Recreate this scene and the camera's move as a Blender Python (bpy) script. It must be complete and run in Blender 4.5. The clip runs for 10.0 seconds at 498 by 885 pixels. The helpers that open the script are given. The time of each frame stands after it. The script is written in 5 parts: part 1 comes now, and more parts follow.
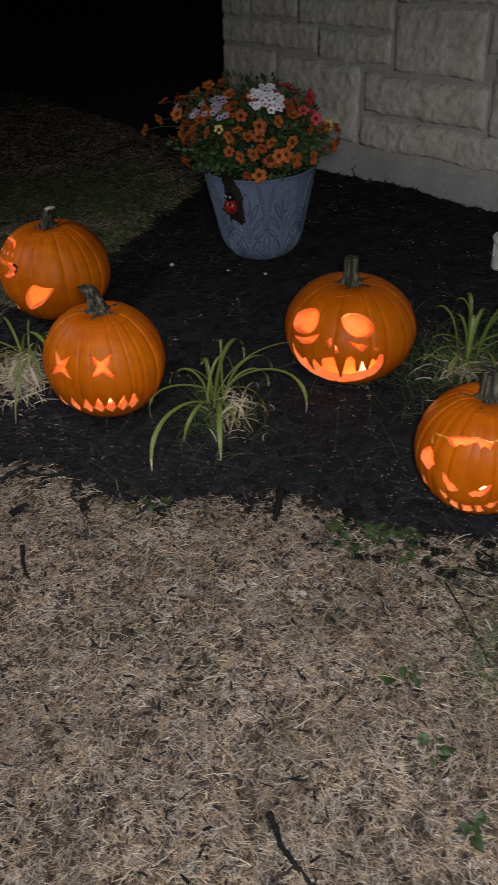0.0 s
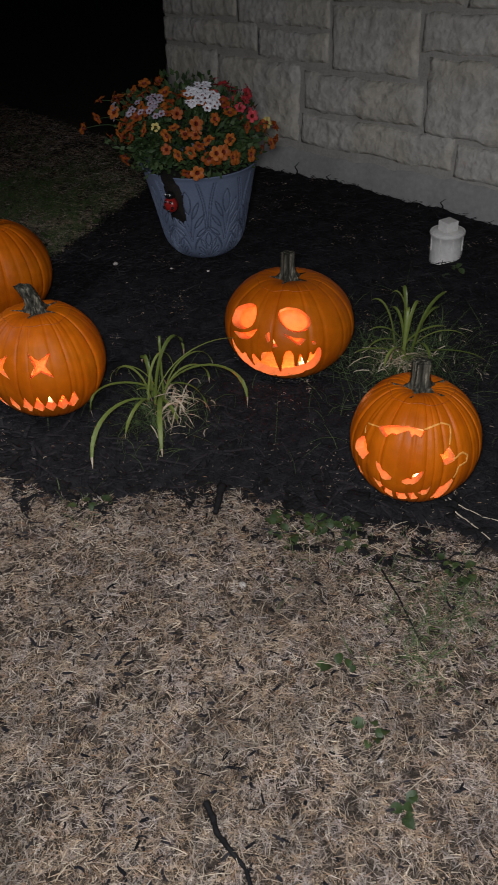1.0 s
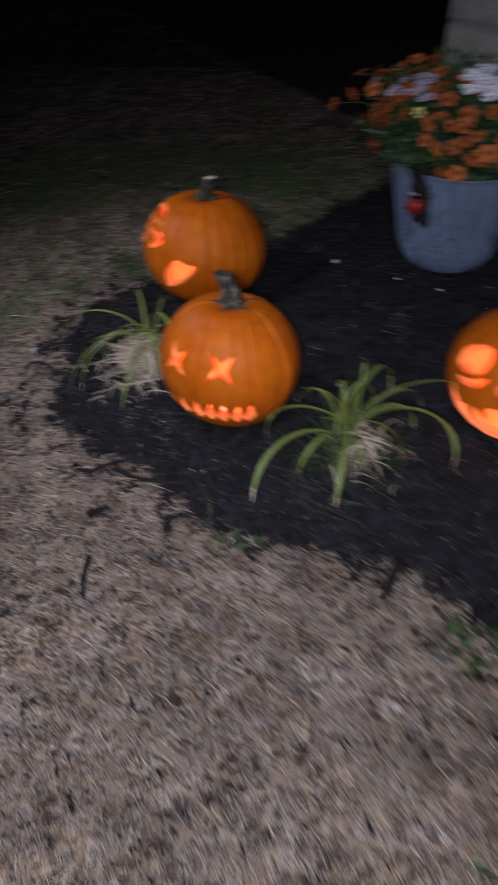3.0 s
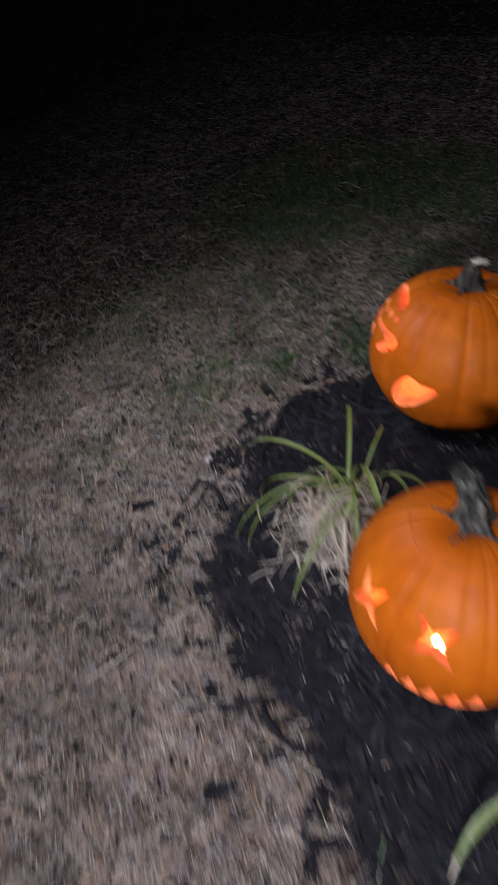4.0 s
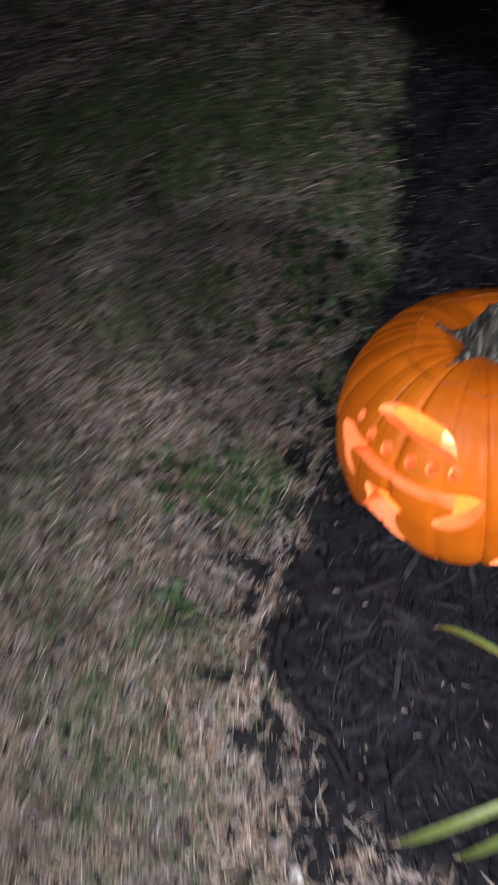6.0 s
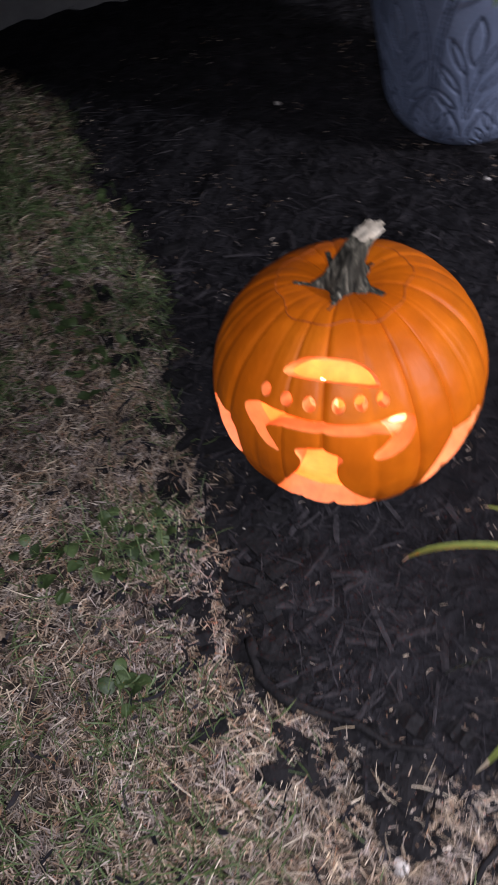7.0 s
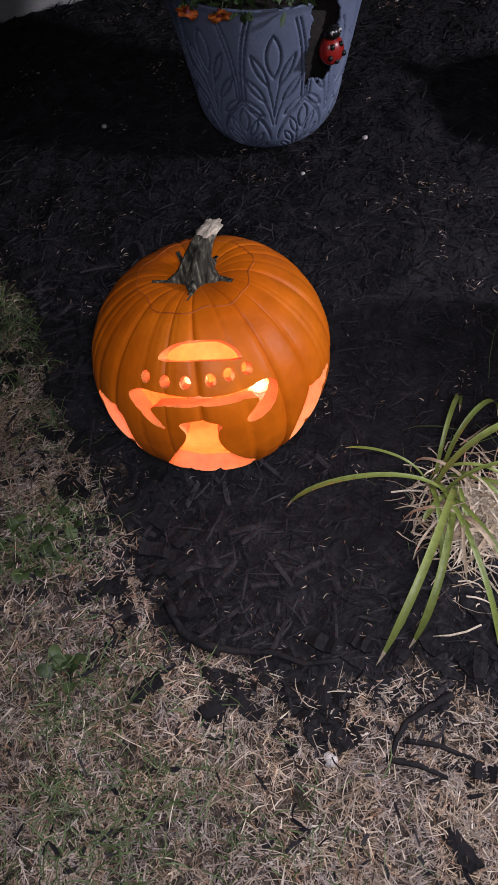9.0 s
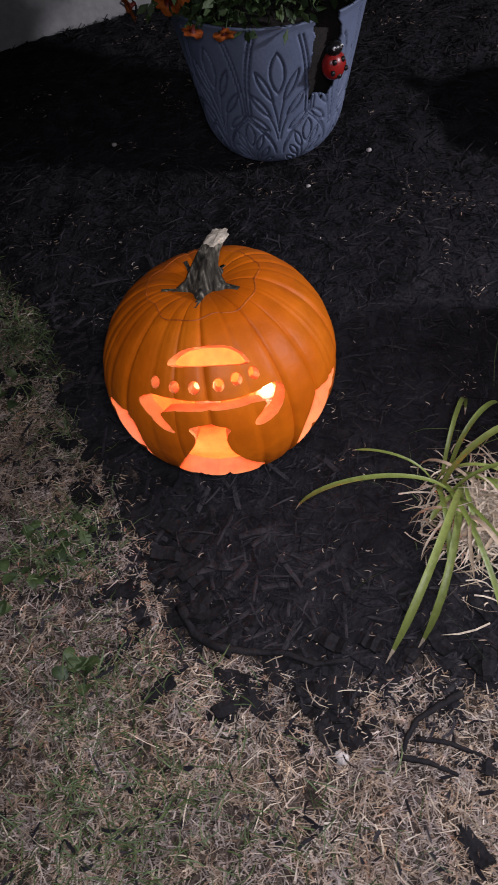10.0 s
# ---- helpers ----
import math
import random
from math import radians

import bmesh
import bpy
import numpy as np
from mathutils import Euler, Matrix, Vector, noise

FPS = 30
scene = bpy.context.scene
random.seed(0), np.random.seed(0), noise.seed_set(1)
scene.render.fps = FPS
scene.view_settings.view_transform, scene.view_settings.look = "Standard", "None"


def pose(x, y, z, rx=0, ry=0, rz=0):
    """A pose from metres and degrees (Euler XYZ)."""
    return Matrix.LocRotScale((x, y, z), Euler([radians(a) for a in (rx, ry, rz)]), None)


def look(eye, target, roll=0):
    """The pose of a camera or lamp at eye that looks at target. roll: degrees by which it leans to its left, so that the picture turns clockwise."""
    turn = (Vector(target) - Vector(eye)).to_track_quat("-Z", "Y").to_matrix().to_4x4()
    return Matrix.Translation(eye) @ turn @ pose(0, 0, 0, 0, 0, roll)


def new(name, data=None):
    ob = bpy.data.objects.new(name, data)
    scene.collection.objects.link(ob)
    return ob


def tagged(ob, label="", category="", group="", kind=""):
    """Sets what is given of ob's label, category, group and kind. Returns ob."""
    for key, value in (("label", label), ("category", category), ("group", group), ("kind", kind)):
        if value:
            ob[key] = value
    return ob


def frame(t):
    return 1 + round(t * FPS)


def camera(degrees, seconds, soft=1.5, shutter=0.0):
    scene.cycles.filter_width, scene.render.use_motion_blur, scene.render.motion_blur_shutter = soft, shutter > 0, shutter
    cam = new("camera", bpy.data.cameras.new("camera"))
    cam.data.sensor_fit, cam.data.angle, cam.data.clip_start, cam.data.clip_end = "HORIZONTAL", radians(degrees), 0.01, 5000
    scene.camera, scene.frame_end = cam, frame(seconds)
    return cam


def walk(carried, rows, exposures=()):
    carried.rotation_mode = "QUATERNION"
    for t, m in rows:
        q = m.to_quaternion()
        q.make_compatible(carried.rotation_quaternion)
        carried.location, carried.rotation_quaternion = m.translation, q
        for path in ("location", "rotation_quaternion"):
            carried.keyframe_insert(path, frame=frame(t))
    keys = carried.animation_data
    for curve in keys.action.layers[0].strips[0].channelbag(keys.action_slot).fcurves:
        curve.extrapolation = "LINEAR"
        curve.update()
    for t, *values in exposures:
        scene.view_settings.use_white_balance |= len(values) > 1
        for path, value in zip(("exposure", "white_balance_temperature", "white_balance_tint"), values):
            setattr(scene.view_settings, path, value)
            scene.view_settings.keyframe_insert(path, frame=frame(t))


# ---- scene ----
cam = camera(36.3, 10.0, soft=1.6, shutter=0.75)
PATH = [
    (0.0, (-0.0869, -0.1427, 1.2369), (-0.219, 1.3606, 0.2557), -1.17),
    (0.5, (-0.0346, -0.1514, 1.231), (-0.1348, 1.3571, 0.2541), -1.46),
    (1.0, (-0.023, -0.1575, 1.2292), (-0.0758, 1.3512, 0.2488), -1.0),
    (1.5, (-0.0194, -0.1608, 1.225), (-0.0524, 1.3484, 0.2445), -0.51),
    (2.0, (-0.0155, -0.1552, 1.223), (-0.0814, 1.3594, 0.2526), 0.64),
    (2.2, (0.0047, -0.1385, 1.2216), (-0.0858, 1.3759, 0.2529), 1.56),
    (3.3, (-0.1319, 0.3727, 1.1329), (-0.7977, 1.6774, 0.0867), 2.47),
    (3.5, (-0.1585, 0.5197, 1.1636), (-0.9489, 1.7278, 0.0886), 1.32),
    (4.0, (-0.3777, 0.8787, 1.1802), (-1.2928, 1.963, 0.0725), -0.9),
    (4.5, (-0.6786, 0.9916, 1.2421), (-1.4899, 2.0969, 0.0759), -6.05),
    (5.0, (-0.9722, 1.1993, 1.1787), (-1.5492, 2.3819, -0.0494), -9.81),
    (5.5, (-1.1638, 1.3645, 1.1518), (-1.4822, 2.5733, -0.1433), -13.67),
    (6.0, (-1.1997, 1.6046, 1.1214), (-1.1693, 2.7843, -0.2378), -16.19),
    (6.2, (-1.2232, 1.6791, 1.1436), (-1.042, 2.8199, -0.2368), -16.33),
    (7.3, (-1.513, 1.6998, 1.0407), (-0.6791, 2.5914, -0.282), -11.63),
    (7.5, (-1.5259, 1.6832, 1.072), (-0.6862, 2.5299, -0.2763), -11.93),
    (8.0, (-1.5462, 1.6621, 1.1113), (-0.6521, 2.4083, -0.2612), -10.72),
    (8.5, (-1.5455, 1.6475, 1.1247), (-0.6288, 2.3662, -0.2476), -10.56),
    (9.0, (-1.5506, 1.633, 1.1246), (-0.6167, 2.3576, -0.2329), -10.94),
    (9.5, (-1.5538, 1.6132, 1.128), (-0.6119, 2.3523, -0.2161), -11.48),
    (10.0, (-1.5708, 1.6121, 1.1275), (-0.625, 2.3774, -0.1991), -12.58),
]
EXPOSURES = [(0.0, 0.0, 6600, 3), (1.0, 0.0, 6450, 5), (2.2, 0.0, 6250, 7), (3.5, 0.50, 5650, 15), (4.5, 0.9, 5700, 11), (5.0, 1.3, 5700, 11),
             (6.0, 1.65, 5850, 11), (7.5, 1.30, 6250, 16), (10.0, 1.02, 6250, 16)]
walk(cam, [(t, look(eye, target, roll)) for t, eye, target, roll in PATH], EXPOSURES)

from mathutils import geometry

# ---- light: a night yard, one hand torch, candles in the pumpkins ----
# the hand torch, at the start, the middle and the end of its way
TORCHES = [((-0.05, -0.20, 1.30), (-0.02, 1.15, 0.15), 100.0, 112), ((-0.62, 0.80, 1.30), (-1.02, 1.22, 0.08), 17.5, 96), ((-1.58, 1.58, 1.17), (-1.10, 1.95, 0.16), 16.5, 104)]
CANDLE_POWER = 0.58
world = bpy.data.worlds.new("night")
world.use_nodes = True
world.node_tree.nodes["Background"].inputs[0].default_value = (0.35, 0.42, 0.6, 1)
world.node_tree.nodes["Background"].inputs[1].default_value = 0.012
scene.world = world


def lamp(name, at, power, colour, size):
    data = bpy.data.lights.new(name, "POINT")
    data.energy, data.color, data.shadow_soft_size = power, colour, size
    ob = new(name, data)
    ob.location = at
    return ob


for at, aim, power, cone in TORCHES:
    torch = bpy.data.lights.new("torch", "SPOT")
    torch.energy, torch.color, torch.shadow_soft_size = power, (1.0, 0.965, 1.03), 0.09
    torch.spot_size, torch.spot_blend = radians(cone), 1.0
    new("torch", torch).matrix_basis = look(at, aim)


# ---- materials ----
def nodes_of(name):
    m = bpy.data.materials.new(name)
    m.use_nodes = True
    return m, m.node_tree.nodes, m.node_tree.links, m.node_tree.nodes["Principled BSDF"]


def ramp_node(nodes, colours):
    r = nodes.new("ShaderNodeValToRGB")
    e = r.color_ramp.elements
    while len(e) < len(colours):
        e.new(0.5)
    for n, c in enumerate(colours):
        e[n].position, e[n].color = n / max(1, len(colours) - 1), (*c, 1)
    return r


def surface(name, colours, source="noise", scale=8.0, rough=0.7, bump=0.3, bump_scale=60.0, stretch=(1, 1, 1),
            mottle=0.25, spec=0.4, bump_far=0.004, subsurface=0.0, rough_var=0.12, patch=0.0, tint=None):
    """A material whose colour runs over a ramp by noise, by island or by object, mottled at a second scale, with fine relief."""
    m, n, l, p = nodes_of(name)
    tc = n.new("ShaderNodeTexCoord")
    mp = n.new("ShaderNodeMapping")
    mp.inputs["Scale"].default_value = stretch
    l.new(tc.outputs["Object"], mp.inputs["Vector"])
    big = n.new("ShaderNodeTexNoise")
    big.inputs["Scale"].default_value, big.inputs["Detail"].default_value = scale, 5
    l.new(mp.outputs["Vector"], big.inputs["Vector"])
    r = ramp_node(n, colours)
    if source == "noise":
        spread = n.new("ShaderNodeMapRange")
        spread.inputs["From Min"].default_value, spread.inputs["From Max"].default_value = 0.28, 0.72
        l.new(big.outputs["Fac"], spread.inputs["Value"])
        l.new(spread.outputs["Result"], r.inputs["Fac"])
    elif source == "island":
        g = n.new("ShaderNodeNewGeometry")
        l.new(g.outputs["Random Per Island"], r.inputs["Fac"])
    else:
        g = n.new("ShaderNodeObjectInfo")
        l.new(g.outputs["Random"], r.inputs["Fac"])
    fine = n.new("ShaderNodeTexNoise")
    fine.inputs["Scale"].default_value, fine.inputs["Detail"].default_value = bump_scale, 6
    l.new(mp.outputs["Vector"], fine.inputs["Vector"])
    mr = n.new("ShaderNodeMapRange")
    mr.inputs["From Min"].default_value, mr.inputs["From Max"].default_value = 0.3, 0.7
    mr.inputs["To Min"].default_value, mr.inputs["To Max"].default_value = 1 - mottle, 1 + mottle
    l.new(fine.outputs["Fac"], mr.inputs["Value"])
    mul = n.new("ShaderNodeVectorMath")
    mul.operation = "SCALE"
    l.new(r.outputs["Color"], mul.inputs[0])
    l.new(mr.outputs["Result"], mul.inputs["Scale"])
    if patch:
        pr = n.new("ShaderNodeMapRange")
        pr.inputs["From Min"].default_value, pr.inputs["From Max"].default_value = 0.35, 0.65
        pr.inputs["To Min"].default_value, pr.inputs["To Max"].default_value = 1 - patch, 1 + patch
        l.new(big.outputs["Fac"], pr.inputs["Value"])
        mul2 = n.new("ShaderNodeVectorMath")
        mul2.operation = "SCALE"
        l.new(mul.outputs["Vector"], mul2.inputs[0])
        l.new(pr.outputs["Result"], mul2.inputs["Scale"])
        mul = mul2
    if tint:
        wide = n.new("ShaderNodeTexNoise")
        wide.inputs["Scale"].default_value, wide.inputs["Detail"].default_value = tint[0], 4
        l.new(tc.outputs["Object"], wide.inputs["Vector"])
        wr = n.new("ShaderNodeMapRange")
        wr.inputs["From Min"].default_value, wr.inputs["From Max"].default_value = 0.32, 0.68
        l.new(wide.outputs["Fac"], wr.inputs["Value"])
        hue = ramp_node(n, tint[1])
        l.new(wr.outputs["Result"], hue.inputs["Fac"])
        by_hue = n.new("ShaderNodeVectorMath")
        by_hue.operation = "MULTIPLY"
        l.new(mul.outputs["Vector"], by_hue.inputs[0])
        l.new(hue.outputs["Color"], by_hue.inputs[1])
        mul = by_hue
    l.new(mul.outputs["Vector"], p.inputs["Base Color"])
    rr = n.new("ShaderNodeMapRange")
    rr.inputs["To Min"].default_value, rr.inputs["To Max"].default_value = max(0.05, rough - rough_var), min(1, rough + rough_var)
    l.new(big.outputs["Fac"], rr.inputs["Value"])
    l.new(rr.outputs["Result"], p.inputs["Roughness"])
    p.inputs["Specular IOR Level"].default_value = spec
    if subsurface:
        p.inputs["Subsurface Weight"].default_value = subsurface
        p.inputs["Subsurface Radius"].default_value = (0.02, 0.008, 0.002)
        p.inputs["Subsurface Scale"].default_value = 0.5
    if bump:
        b = n.new("ShaderNodeBump")
        b.inputs["Strength"].default_value, b.inputs["Distance"].default_value = bump, bump_far
        l.new(fine.outputs["Fac"], b.inputs["Height"])
        l.new(b.outputs["Normal"], p.inputs["Normal"])
    return m


M_SOIL = surface("thatch_soil", [(0.018, 0.015, 0.012), (0.05, 0.040, 0.032), (0.12, 0.096, 0.076)], scale=120, rough=0.95, bump=1.0, bump_scale=320, spec=0.1, mottle=0.5)
M_STRAW = surface("dry_straw", [(0.04, 0.031, 0.027), (0.285, 0.22, 0.163), (0.415, 0.348, 0.27), (0.185, 0.157, 0.147), (0.60, 0.525, 0.42), (0.28, 0.18, 0.115), (0.055, 0.046, 0.041), (0.405, 0.345, 0.30), (0.20, 0.147, 0.115), (0.52, 0.46, 0.41)],
                  source="island", scale=8, rough=0.75, bump=0.2, bump_scale=300, mottle=0.22, spec=0.2, patch=0.26,
                  tint=(13, [(1.0, 1.0, 1.0), (0.90, 0.90, 0.94), (1.0, 0.92, 0.80), (0.94, 0.96, 0.98), (1.0, 0.98, 0.92)]))
M_PALE = surface("bleached_straw", [(0.30, 0.23, 0.15), (0.48, 0.40, 0.29), (0.60, 0.52, 0.40), (0.38, 0.31, 0.24)], source="island", rough=0.7, bump=0.2, bump_scale=200, spec=0.25)
M_TURF = surface("green_turf", [(0.042, 0.070, 0.022), (0.070, 0.110, 0.036), (0.110, 0.155, 0.055), (0.050, 0.080, 0.036)], source="island", rough=0.6, bump=0.1, bump_scale=300)
M_BEDSOIL = surface("black_mulch_bed", [(0.008, 0.008, 0.009), (0.015, 0.0145, 0.0165), (0.025, 0.024, 0.027)], scale=30, rough=0.95, bump=1.0, bump_scale=140, spec=0.15)
M_MULCH = surface("black_mulch", [(0.009, 0.009, 0.0105), (0.016, 0.0155, 0.018), (0.024, 0.023, 0.026), (0.038, 0.035, 0.037), (0.012, 0.012, 0.014), (0.030, 0.028, 0.031)], source="island", rough=0.92, rough_var=0.05,
                  bump=0.5, bump_scale=160, spec=0.08)
M_BARK = surface("dark_bark", [(0.006, 0.006, 0.007), (0.012, 0.0115, 0.0125), (0.022, 0.020, 0.020)], scale=25, rough=0.85, bump=0.9, bump_scale=110, spec=0.2)
M_SKIN = surface("pumpkin_skin", [(0.43, 0.086, 0.0015), (0.51, 0.112, 0.002), (0.57, 0.142, 0.003)], scale=9, rough=0.48, bump=0.55, bump_scale=30, mottle=0.12, spec=0.17, rough_var=0.10)
M_FLESH = surface("pumpkin_flesh", [(0.80, 0.28, 0.075), (0.88, 0.36, 0.11), (0.84, 0.31, 0.09)], scale=22, rough=0.55, bump=0.4, bump_scale=70, mottle=0.12)
M_SEAM = surface("lid_cut", [(0.30, 0.055, 0.003), (0.42, 0.10, 0.008)], scale=30, rough=0.6, bump=0.1)
M_SCRAPE = surface("scraped_rind", [(0.70, 0.30, 0.05), (0.80, 0.38, 0.09)], scale=30, rough=0.6, bump=0.2)
M_STEM = surface("dry_stem", [(0.008, 0.008, 0.006), (0.022, 0.021, 0.016), (0.07, 0.066, 0.05), (0.27, 0.25, 0.19)], scale=190, rough=0.85, bump=0.9, bump_scale=130, stretch=(1, 1, 0.04), spec=0.2)
M_STEMTIP = surface("broken_stem_end", [(0.42, 0.36, 0.27), (0.60, 0.54, 0.43)], scale=60, rough=0.9, bump=0.6, bump_scale=200)
M_LEAF = surface("strap_leaf", [(0.10, 0.135, 0.028), (0.14, 0.18, 0.038), (0.19, 0.23, 0.058), (0.12, 0.16, 0.034)], source="object", rough=0.42, bump=0.25, bump_scale=120, stretch=(1, 1, 1), mottle=0.14)
M_TIP = surface("withered_leaf", [(0.28, 0.20, 0.12), (0.40, 0.32, 0.22), (0.50, 0.43, 0.32)], source="object", rough=0.75, bump=0.3, bump_scale=150)
M_STONE = surface("rough_limestone", [(0.48, 0.465, 0.425), (0.56, 0.545, 0.50), (0.64, 0.622, 0.575)], source="noise", scale=9, rough=0.9, bump=0.9, bump_scale=38, mottle=0.15, spec=0.2, bump_far=0.013,
                  tint=(2.6, [(1.0, 1.0, 1.0), (0.97, 0.97, 0.98), (1.0, 0.96, 0.88), (1.0, 1.0, 1.0)]))
M_MORTAR = surface("mortar", [(0.36, 0.347, 0.315), (0.46, 0.445, 0.405)], scale=18, rough=0.95, bump=0.5, bump_scale=140, spec=0.15, mottle=0.12)
M_CONCRETE = surface("foundation_concrete", [(0.28, 0.28, 0.275), (0.34, 0.338, 0.328), (0.40, 0.398, 0.378)], scale=4, rough=0.92, bump=0.4, bump_scale=60, spec=0.2, mottle=0.10)
M_POT = surface("blue_grey_pot", [(0.115, 0.147, 0.225), (0.14, 0.176, 0.26), (0.165, 0.204, 0.295)], scale=9, rough=0.55, bump=0.12, bump_scale=160, mottle=0.08)
# darker pot blue: shade painted into the grooves of the relief
M_POTSHADE = surface("shaded_pot_groove", [(0.060, 0.078, 0.125), (0.08, 0.102, 0.16)], scale=20, rough=0.7, bump=0.1, bump_scale=160)
M_POTSOIL = surface("potting_soil", [(0.007, 0.006, 0.005), (0.020, 0.015, 0.012)], scale=40, rough=0.95, bump=1, bump_scale=120)
M_FOLIAGE = surface("petunia_leaf", [(0.02, 0.042, 0.013), (0.034, 0.066, 0.02), (0.058, 0.095, 0.028), (0.026, 0.052, 0.02)], source="island", rough=0.6, bump=0.2, bump_scale=200)
M_ORANGE = surface("orange_petal", [(0.25, 0.05, 0.007), (0.37, 0.095, 0.013), (0.46, 0.135, 0.022), (0.30, 0.064, 0.010)], source="object", rough=0.6, bump=0.2, bump_scale=260, mottle=0.15)
M_THROAT = surface("dark_throat", [(0.10, 0.012, 0.008), (0.16, 0.02, 0.01)], rough=0.6, bump=0)
M_PINK = surface("pink_petal", [(0.48, 0.035, 0.07), (0.55, 0.06, 0.08), (0.40, 0.025, 0.03)], source="object", rough=0.6, bump=0.2, bump_scale=260)
M_WHITE = surface("white_petal", [(0.72, 0.73, 0.78), (0.80, 0.80, 0.84)], source="object", rough=0.6, bump=0.15, bump_scale=260, mottle=0.06)
M_LILAC = surface("lilac_petal", [(0.34, 0.30, 0.38), (0.45, 0.40, 0.48)], source="object", rough=0.6, bump=0.15, bump_scale=260)
M_YELLOW = surface("yellowed_petal", [(0.55, 0.42, 0.10), (0.66, 0.55, 0.2)], source="object", rough=0.6, bump=0.1)
M_PVC = surface("white_pvc", [(0.62, 0.61, 0.58), (0.74, 0.73, 0.70), (0.78, 0.77, 0.74)], scale=14, rough=0.45, bump=0.1, bump_scale=90, mottle=0.08)
M_RED = surface("red_enamel", [(0.24, 0.012, 0.010), (0.30, 0.018, 0.014)], rough=0.3, bump=0.03, mottle=0.05)
M_BLACK = surface("black_enamel", [(0.006, 0.006, 0.006), (0.012, 0.012, 0.012)], rough=0.3, bump=0.03)
M_EYEWHITE = surface("white_enamel", [(0.75, 0.75, 0.72), (0.8, 0.8, 0.78)], rough=0.35, bump=0.0, mottle=0.03)
M_PEBBLE = surface("pale_pebble", [(0.42, 0.39, 0.36), (0.58, 0.55, 0.51)], scale=40, rough=0.8, bump=0.4, bump_scale=120)
M_DRYLEAF = surface("fallen_leaf", [(0.14, 0.075, 0.04), (0.24, 0.14, 0.08), (0.2, 0.15, 0.105)], source="object", rough=0.75, bump=0.4, bump_scale=160)
M_WEED = surface("weed_leaf", [(0.024, 0.042, 0.014), (0.038, 0.062, 0.02), (0.055, 0.085, 0.028)], source="object", rough=0.55, bump=0.3, bump_scale=160)
M_WAX = surface("candle_wax", [(0.75, 0.70, 0.6), (0.85, 0.8, 0.7)], rough=0.5, bump=0.05)
M_TIN = surface("tin_cup", [(0.5, 0.5, 0.5), (0.6, 0.6, 0.6)], rough=0.35, bump=0.05)
M_FLAME, _n, _l, _p = nodes_of("candle_flame")
_p.inputs["Base Color"].default_value = (1, 0.8, 0.45, 1)
_p.inputs["Emission Color"].default_value = (1.0, 0.72, 0.36, 1)
_p.inputs["Emission Strength"].default_value = 13.0


# ---- building helpers ----
def mesh_of(name, bm, mats, smooth=True):
    me = bpy.data.meshes.new(name)
    bm.to_mesh(me)
    bm.free()
    for m in mats if isinstance(mats, (list, tuple)) else [mats]:
        me.materials.append(m)
    if smooth:
        me.polygons.foreach_set("use_smooth", [True] * len(me.polygons))
    return me


def part(name, bm, material, parent=None, label="", smooth=True):
    me = bm if isinstance(bm, bpy.types.Mesh) else mesh_of(name, bm, material, smooth)
    ob = new(name, me)
    if parent:
        ob.parent = parent
    if label:
        ob["label"] = label
    return ob


def thing(name, at, label, category, group="", rz=0.0, tilt=None):
    ob = new(name)
    ob.empty_display_size = 0.05
    m = Matrix.Translation(at)
    if tilt is not None:
        m = m @ Vector((0, 0, 1)).rotation_difference(Vector(tilt)).to_matrix().to_4x4()
    ob.matrix_basis = m @ pose(0, 0, 0, 0, 0, rz)
    return tagged(ob, label, category, group)


def np_mesh(name, verts, faces, mat, smooth=False):
    """A mesh from arrays: verts (n, 3), faces (k, 4) or (k, 3)."""
    me = bpy.data.meshes.new(name)
    k, c = faces.shape
    me.vertices.add(len(verts))
    me.vertices.foreach_set("co", np.ascontiguousarray(verts, dtype=np.float32).ravel())
    me.loops.add(k * c)
    me.loops.foreach_set("vertex_index", np.ascontiguousarray(faces, dtype=np.int32).ravel())
    me.polygons.add(k)
    me.polygons.foreach_set("loop_start", np.arange(0, k * c, c, dtype=np.int32))
    me.update(calc_edges=True)
    for m in mat if isinstance(mat, (list, tuple)) else [mat]:
        me.materials.append(m)
    if smooth:
        me.polygons.foreach_set("use_smooth", np.ones(k, dtype=bool))
    me.validate()
    return me


def value_noise(x, y, cell, seed):
    """Smooth noise in -1..1 on arrays."""
    x, y = np.asarray(x, float) / cell, np.asarray(y, float) / cell
    i, j = np.floor(x).astype(np.int64), np.floor(y).astype(np.int64)
    u, v = x - i, y - j
    u, v = u * u * (3 - 2 * u), v * v * (3 - 2 * v)

    def h(a, b):
        n = (a * 374761393 + b * 668265263 + seed * 974711) & 0x7FFFFFFF
        n = ((n ^ (n >> 13)) * 1274126177) & 0x7FFFFFFF
        return ((n ^ (n >> 16)) & 0xFFFF) / 32767.5 - 1
    return (h(i, j) * (1 - u) + h(i + 1, j) * u) * (1 - v) + (h(i, j + 1) * (1 - u) + h(i + 1, j + 1) * u) * v


